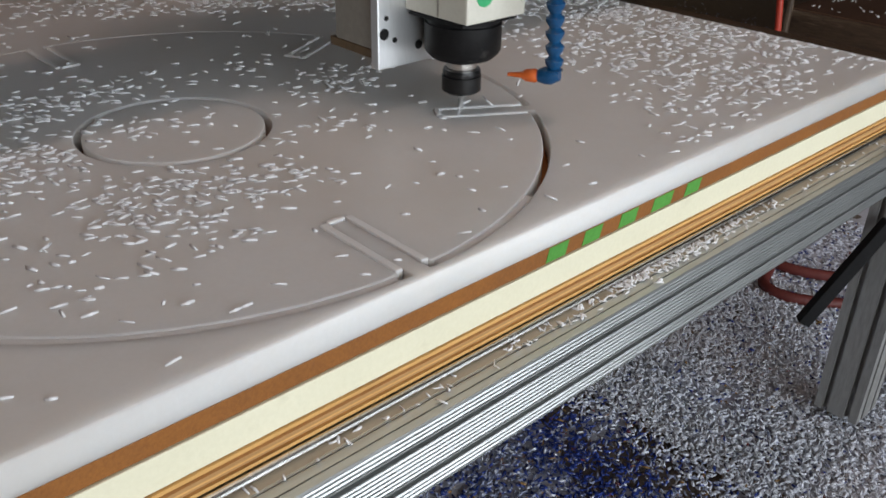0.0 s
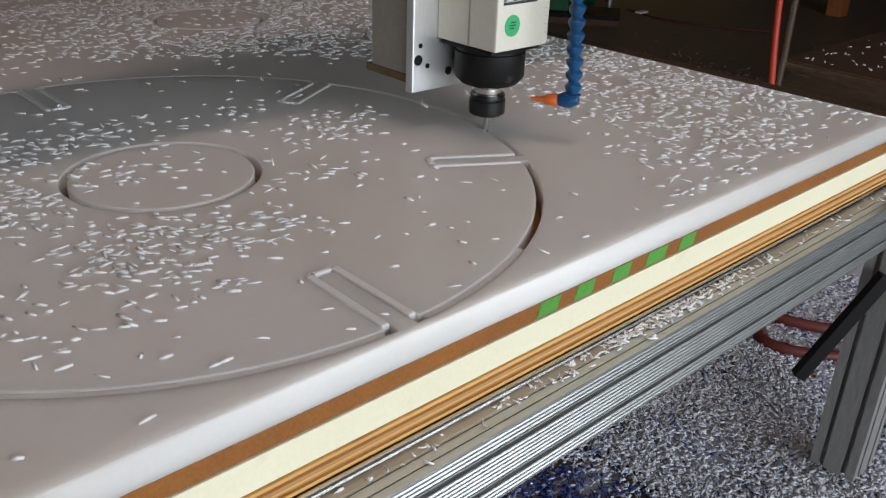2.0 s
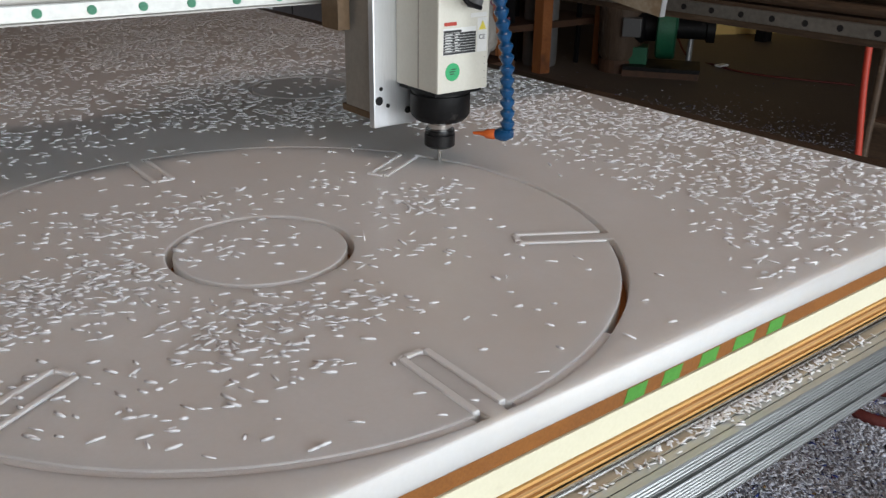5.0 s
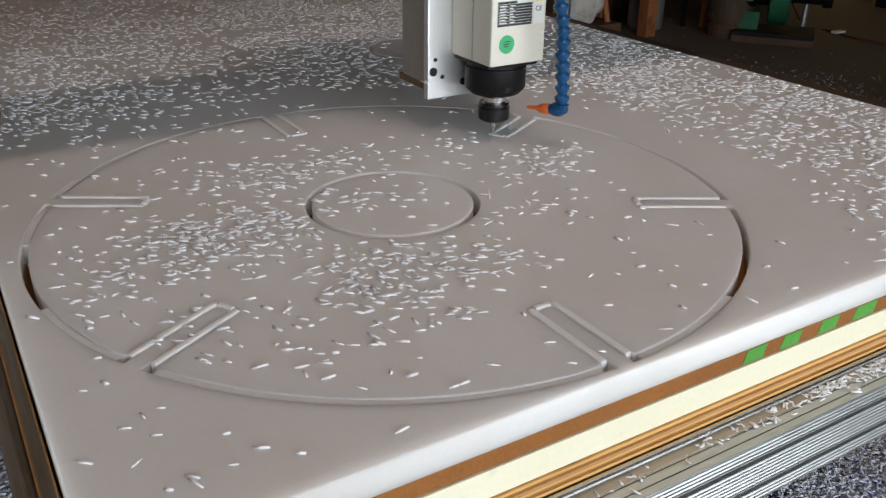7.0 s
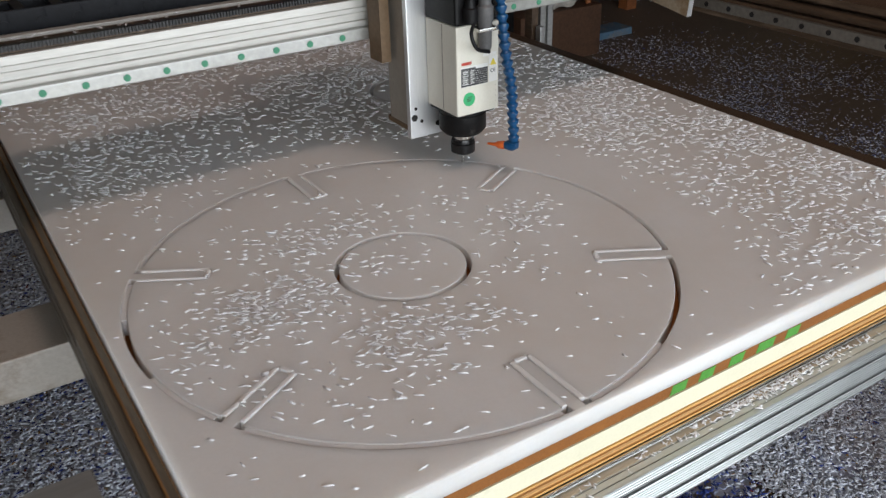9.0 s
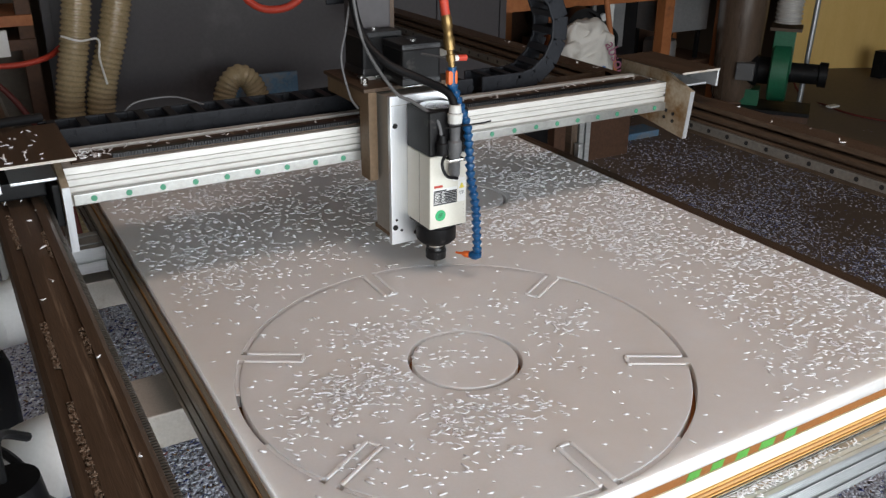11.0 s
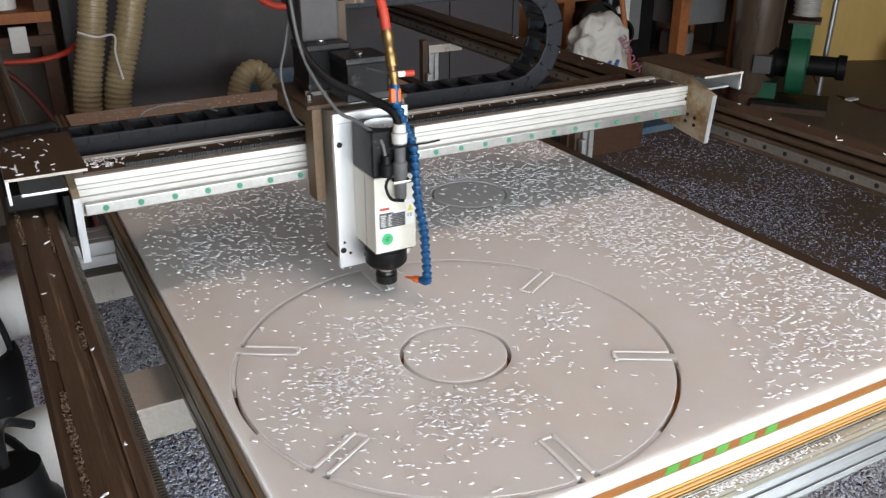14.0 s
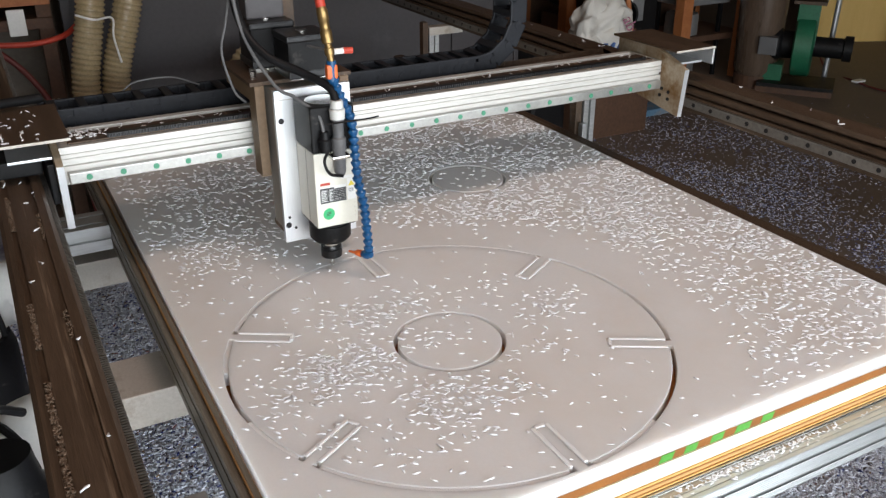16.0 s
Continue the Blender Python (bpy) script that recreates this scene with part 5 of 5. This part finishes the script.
for i in range(3):
    part("print_bar", prism([(2.64 + 0.06 * i, -0.20), (2.67 + 0.06 * i, -0.20), (2.70 + 0.06 * i, -0.12), (2.685 + 0.06 * i, -0.12)], 2.85, 2.875, "y"), SACK_BLUE, sk)
solo("sack_stand", block(2.45, 3.08, 2.86, 3.3, F, -0.425, 0.004), DARK_TIMBER, "low dark wooden crate under the sack", "crate")
solo("clutter_bin", block(2.14, 2.40, 2.85, 3.15, F, -0.02, 0.03), BLACK, "black bin in the shadow beside the sack", "bin")
solo("wooden_stick", rod((3.02, 2.92, -0.424), (2.86, 3.2, 1.1), 0.018, 12), TIMBER, "long orange-brown wooden stick leaning on the bench", "stick")
set_down(4.0, 3.8, (3.26, 3.185), 0.80)
for x, y, z, r in ((3.25, 3.55, 0.05, 0.15), (3.62, 3.75, -0.10, 0.12)):
    solo("black_pipe", lathe([(0, r), (1, r), (1, r * 0.86), (0.9, r * 0.86)], (x + 0.2, y + 0.8, z), (x, y, z), 28), BLACK, "short length of black plastic pipe", "pipe", True, "pipes")
    solo("pipe_rest", block(x - 0.06, x + 0.18, y + 0.05, y + 0.7, F, z - r - 0.002, 0.004), DARK_TIMBER, "dark wooden rest under the pipe", "rest")
cab = thing("steel_cabinet", (3.9, 4.2, F), "dark steel cabinet with bright edge trims under the bench", "cabinet")
part("cabinet_body", block(3.62, 4.12, 3.95, 4.34, -0.369, 0.29, 0.004), BLACK, cab)
part("cabinet_trim", block(3.64, 3.67, 3.935, 3.949, -0.32, 0.15, 0.001), GALV, cab, "bright steel edge trim")
part("cabinet_trim", block(3.85, 3.97, 3.935, 3.949, -0.20, 0.15, 0.001), GALV, cab, "bright steel edge panel")
part("cabinet_trim", block(3.80, 3.85, 3.930, 3.949, -0.36, 0.15, 0.001), WHITE, cab, "white steel edge panel")
part("cabinet_knob", rod((3.75, 3.925, 0.05), (3.75, 3.949, 0.05), 0.03, 16), WHITE, cab, "white round knob")
box = thing("steel_box", (4.5, 3.95, F), "dusty grey steel box with pale top beside the bench leg", "cabinet")
part("box_body", block(4.36, 4.86, 3.88, 4.30, -0.12, 0.255, 0.004), GALV, box)
part("box_top", block(4.34, 4.90, 3.86, 4.32, 0.256, 0.285, 0.003), WHITE, box, "pale box top")
for x in (4.40, 4.80):
    for y in (3.92, 4.24):
        part("box_leg", block(x, x + 0.03, y, y + 0.03, F, -0.121, 0.001), BLACK, box)
for z in (0.16, 0.0):
    part("box_knob", rod((4.40, 3.86, z), (4.40, 3.88, z), 0.022, 14), WHITE, box, "white round knob")
solo("drum", lathe([(0, 0.13), (0.05, 0.14), (0.5, 0.14), (0.95, 0.14), (1, 0.13)], (4.50, 4.05, F), (4.50, 4.05, -0.2), 28), GALV, "dull grey steel drum in the shadow", "drum", True)

set_down(5.03, 3.22, (4.105, 2.717), 0.802)
# blower with its duct
bl = thing("dust_blower", (5.0, 3.2, F), "green steel dust blower with dark motor and grey duct", "blower")
AX = Vector((0.6, -0.8, 0))
BC = Vector((5.03, 3.22, F + 0.36))
turn = Matrix.Rotation(radians(-53), 4, "Z")
part("base_plate", block(4.72, 5.30, 3.02, 3.42, F + 0.05, F + 0.08, 0.003, turn=turn), BLACK, bl, "black base board")
part("base_foot", block(4.70, 5.28, 3.05, 3.37, F, F + 0.05, 0, turn=turn), DARK_TIMBER, bl)
part("fan_casing", lathe([(0, 0.22), (0.08, 0.24), (0.92, 0.24), (1, 0.22)], BC - AX * 0.075, BC + AX * 0.075, 36), GREEN_STEEL, bl, "green round fan casing", True)
part("outlet", block(BC.x - 0.08, BC.x + 0.08, BC.y - 0.09, BC.y + 0.09, F + 0.36, F + 0.70, 0.004, turn=turn), GREEN_STEEL, bl, "green square outlet")
part("outlet_flange", block(BC.x - 0.12, BC.x + 0.12, BC.y - 0.13, BC.y + 0.13, F + 0.70, F + 0.725, 0.002, turn=turn), BROWN_STEEL, bl, "outlet flange")
part("motor", lathe([(0, 0.10), (0.06, 0.13), (0.7, 0.13), (0.75, 0.11), (1, 0.11)], BC - AX * 0.42, BC - AX * 0.077, 24), BLACK, bl, "dark electric motor", True)
TB = BC - AX * 0.26 - Vector((0.8, 0.6, 0)) * 0.15
part("terminal_box", block(TB.x - 0.07, TB.x + 0.07, TB.y - 0.05, TB.y + 0.05, F + 0.30, F + 0.44, 0.006, turn=turn), GREY_PLASTIC, bl, "terminal box")
MS = BC - AX * 0.26
part("motor_stand", block(MS.x - 0.13, MS.x + 0.13, MS.y - 0.10, MS.y + 0.10, F + 0.08, F + 0.21, 0.004, turn=turn), GREEN_STEEL, bl, "green motor stand")
part("inlet_pipe", lathe([(0, 0.08), (0.75, 0.08), (0.78, 0.10), (1, 0.10), (1, 0.085), (0.95, 0.085)], BC + AX * 0.077, BC + AX * 0.36, 24), BLACK, bl, "dark inlet pipe", True)
part("duct", ribbed(spline([BC + Vector((0, 0, 0.39)), BC + Vector((0.01, 0, 0.6)), BC + Vector((0.07, -0.05, 0.85)), BC + Vector((0.2, -0.16, 1.3)), BC + Vector((0.4, -0.3, 2.2))], 40), 0.105, 0.035), GREY_DUCT, bl, "grey ribbed flexible duct", True)
col = thing("filter_column", (4.75, 3.75, F), "brown dusty filter bag column behind the blower", "dust collector")
part("bag", lathe([(0, 0.15), (0.02, 0.17), (0.3, 0.19), (0.7, 0.2), (0.98, 0.17), (1, 0.15)], (4.84, 3.52, F + 0.10), (4.84, 3.52, F + 2.4), 28), FILM, col, "dusty film bag", True)
part("bag_foot", rod((4.84, 3.52, F), (4.84, 3.52, F + 0.10), 0.16, 24), DARK_TIMBER, col)
for x, y in ((5.06, 3.50), (5.42, 3.28)):
    solo("steel_post", rod((x, y, F), (x + 0.06, y, F + 2.6), 0.022, 12), GALV, "thin bright steel post beside the blower", "post")
set_down(7.2, 4.3, (5.465, 3.382), 0.747)
solo("plywood_sheet", block(6.95, 8.9, 4.30, 4.33, F, F + 1.9, 0.002, turn=Matrix.Rotation(radians(-24), 4, "Z")), PLYWOOD, "yellow plywood sheet leaning by the wall", "plywood")
solo("clamp", block(7.55, 7.68, 3.86, 3.98, F, F + 0.28, 0.01), BLACK, "dark clamp on the floor by the plywood", "clamp")
solo("red_power_cable", sweep(spline([(6.6, 4.5, F + 0.6), (6.3, 3.9, F + 0.02), (6.05, 3.35, F + 0.01), (6.0, 2.9, F + 0.01), (6.3, 2.2, F + 0.01)], 40), 0.009, 8), DARK_RED, "thin dark red power cord on the floor", "cord", True)
solo("cord_tag", block(5.98, 6.10, 3.26, 3.32, F + 0.012, F + 0.03, 0.004), WHITE, "white tag on the power cord", "tag")

set_down(2.3, 0.3, (2.16, 0.12), 0.90)
# low cart beyond the right rail
cart = thing("steel_cart", (2.6, 0.45, F), "dark low cart with a chip-strewn reddish top", "cart")
part("cart_top", block(2.25, 3.6, 0.02, 0.62, -0.245, -0.20, 0.004), DARK_TIMBER, cart, "dark reddish top strewn with shavings")
part("cart_rim", block(2.235, 2.249, 0.01, 0.63, -0.33, -0.205, 0.002), BROWN_STEEL, cart, "scuffed steel rim")
for x, y in ((2.35, 0.10), (2.35, 0.54), (3.5, 0.10), (3.5, 0.54)):
    part("cart_leg", block(x - 0.03, x + 0.03, y - 0.03, y + 0.03, F + 0.11, -0.246, 0.003), BLACK, cart)
    wh = part("castor", lathe([(0, 0.04), (0.1, 0.055), (0.9, 0.055), (1, 0.04)], (x - 0.02, y, F + 0.055), (x + 0.02, y, F + 0.055), 20), BLACK, cart, smooth=True)
p = np.column_stack([rng.uniform(2.28, 3.5, 140), rng.uniform(0.05, 0.6, 140), np.full(140, -0.20)])
part("cart_shavings", shavings(p, 0.012, 0.005, 31), CHIP, cart, "white shavings on the cart", kind="stuff")
set_down()
solo("hanging_red_hose", sweep(spline([(1.93, 0.30, F + 0.02), (1.905, 0.315, -0.35), (1.90, 0.345, -0.05), (1.90, 0.36, 0.4), (1.87, 0.40, 1.3), (1.82, 0.45, 2.55)], 40), 0.009, 10), RED, "red air hose hanging beyond the table", "hose", True)
solo("thin_conduit", rod((1.99, 0.345, F), (2.01, 0.36, F + 3.3), 0.011, 10), BROWN_STEEL, "thin dark conduit beside the hose", "conduit")
solo("timber_trestle_leg", block(5.72, 5.84, 1.80, 1.90, F, F + 0.8, 0.004), TIMBER, "orange timber trestle leg standing on the floor", "trestle")


# shavings thrown up by the tool
FLIGHTS = ((0.0, 40), (0.12, 150), (0.3, 300), (1.3, 60), (1.42, 200), (3.4, 20), (6.3, 330), (6.85, 160), (6.95, 250), (7.3, 200), (7.42, 230), (8.9, 30), (12.4, 210), (14.3, 140))
flying = []
for i, (t0, heading) in enumerate(FLIGHTS):
    chip = solo("thrown_shaving", shavings(np.zeros((1, 3)), 0.013, 0.004, 50 + i), CHIP, "white shaving thrown from the cutter", "shaving", group="thrown shavings")
    flying.append((chip, t0, radians(heading)))


# ---- what moves ----
def motions():
    times = sorted({round(i * 0.25, 2) for i in range(65)} | {round(START + PERIOD * k + d, 2) for k in range(-1, 3) for d in (0, 4.57, 5.74, 5.88, 6.03) if 0 <= START + PERIOD * k + d <= 16})
    walk(gantry, [(t, pose(0, tool(t)[1], T)) for t in times])
    walk(chain, [(t, pose(0, tool(t)[1], T)) for t in times])
    walk(loop, [(t, pose(tool(t)[0] / 2, tool(t)[1], T)) for t in times])
    for chip, t0, a in flying:
        x, y = tool(t0)
        x, y = x - 0.02 * math.cos(a), y - 0.02 * math.sin(a)
        rows = [] if t0 == 0 else [(0.0, pose(x, y, T + 0.002))]
        for k in range(6):
            s = 0.06 * k
            h = 1.0 * s - 3.4 * s * s
            rows.append((t0 + s, pose(x + 0.75 * s * math.cos(a), y + 0.75 * s * math.sin(a), T + 0.002 + max(0.0, h), 80 * math.sin(3 * s), 60 * math.sin(4 * s), 200 * s)))
        rows.append((16.0, rows[-1][1]))
        walk(chip, rows)
    walk(carriage, [(t, pose(tool(t)[0], tool(t)[1], T)) for t in times])


motions()
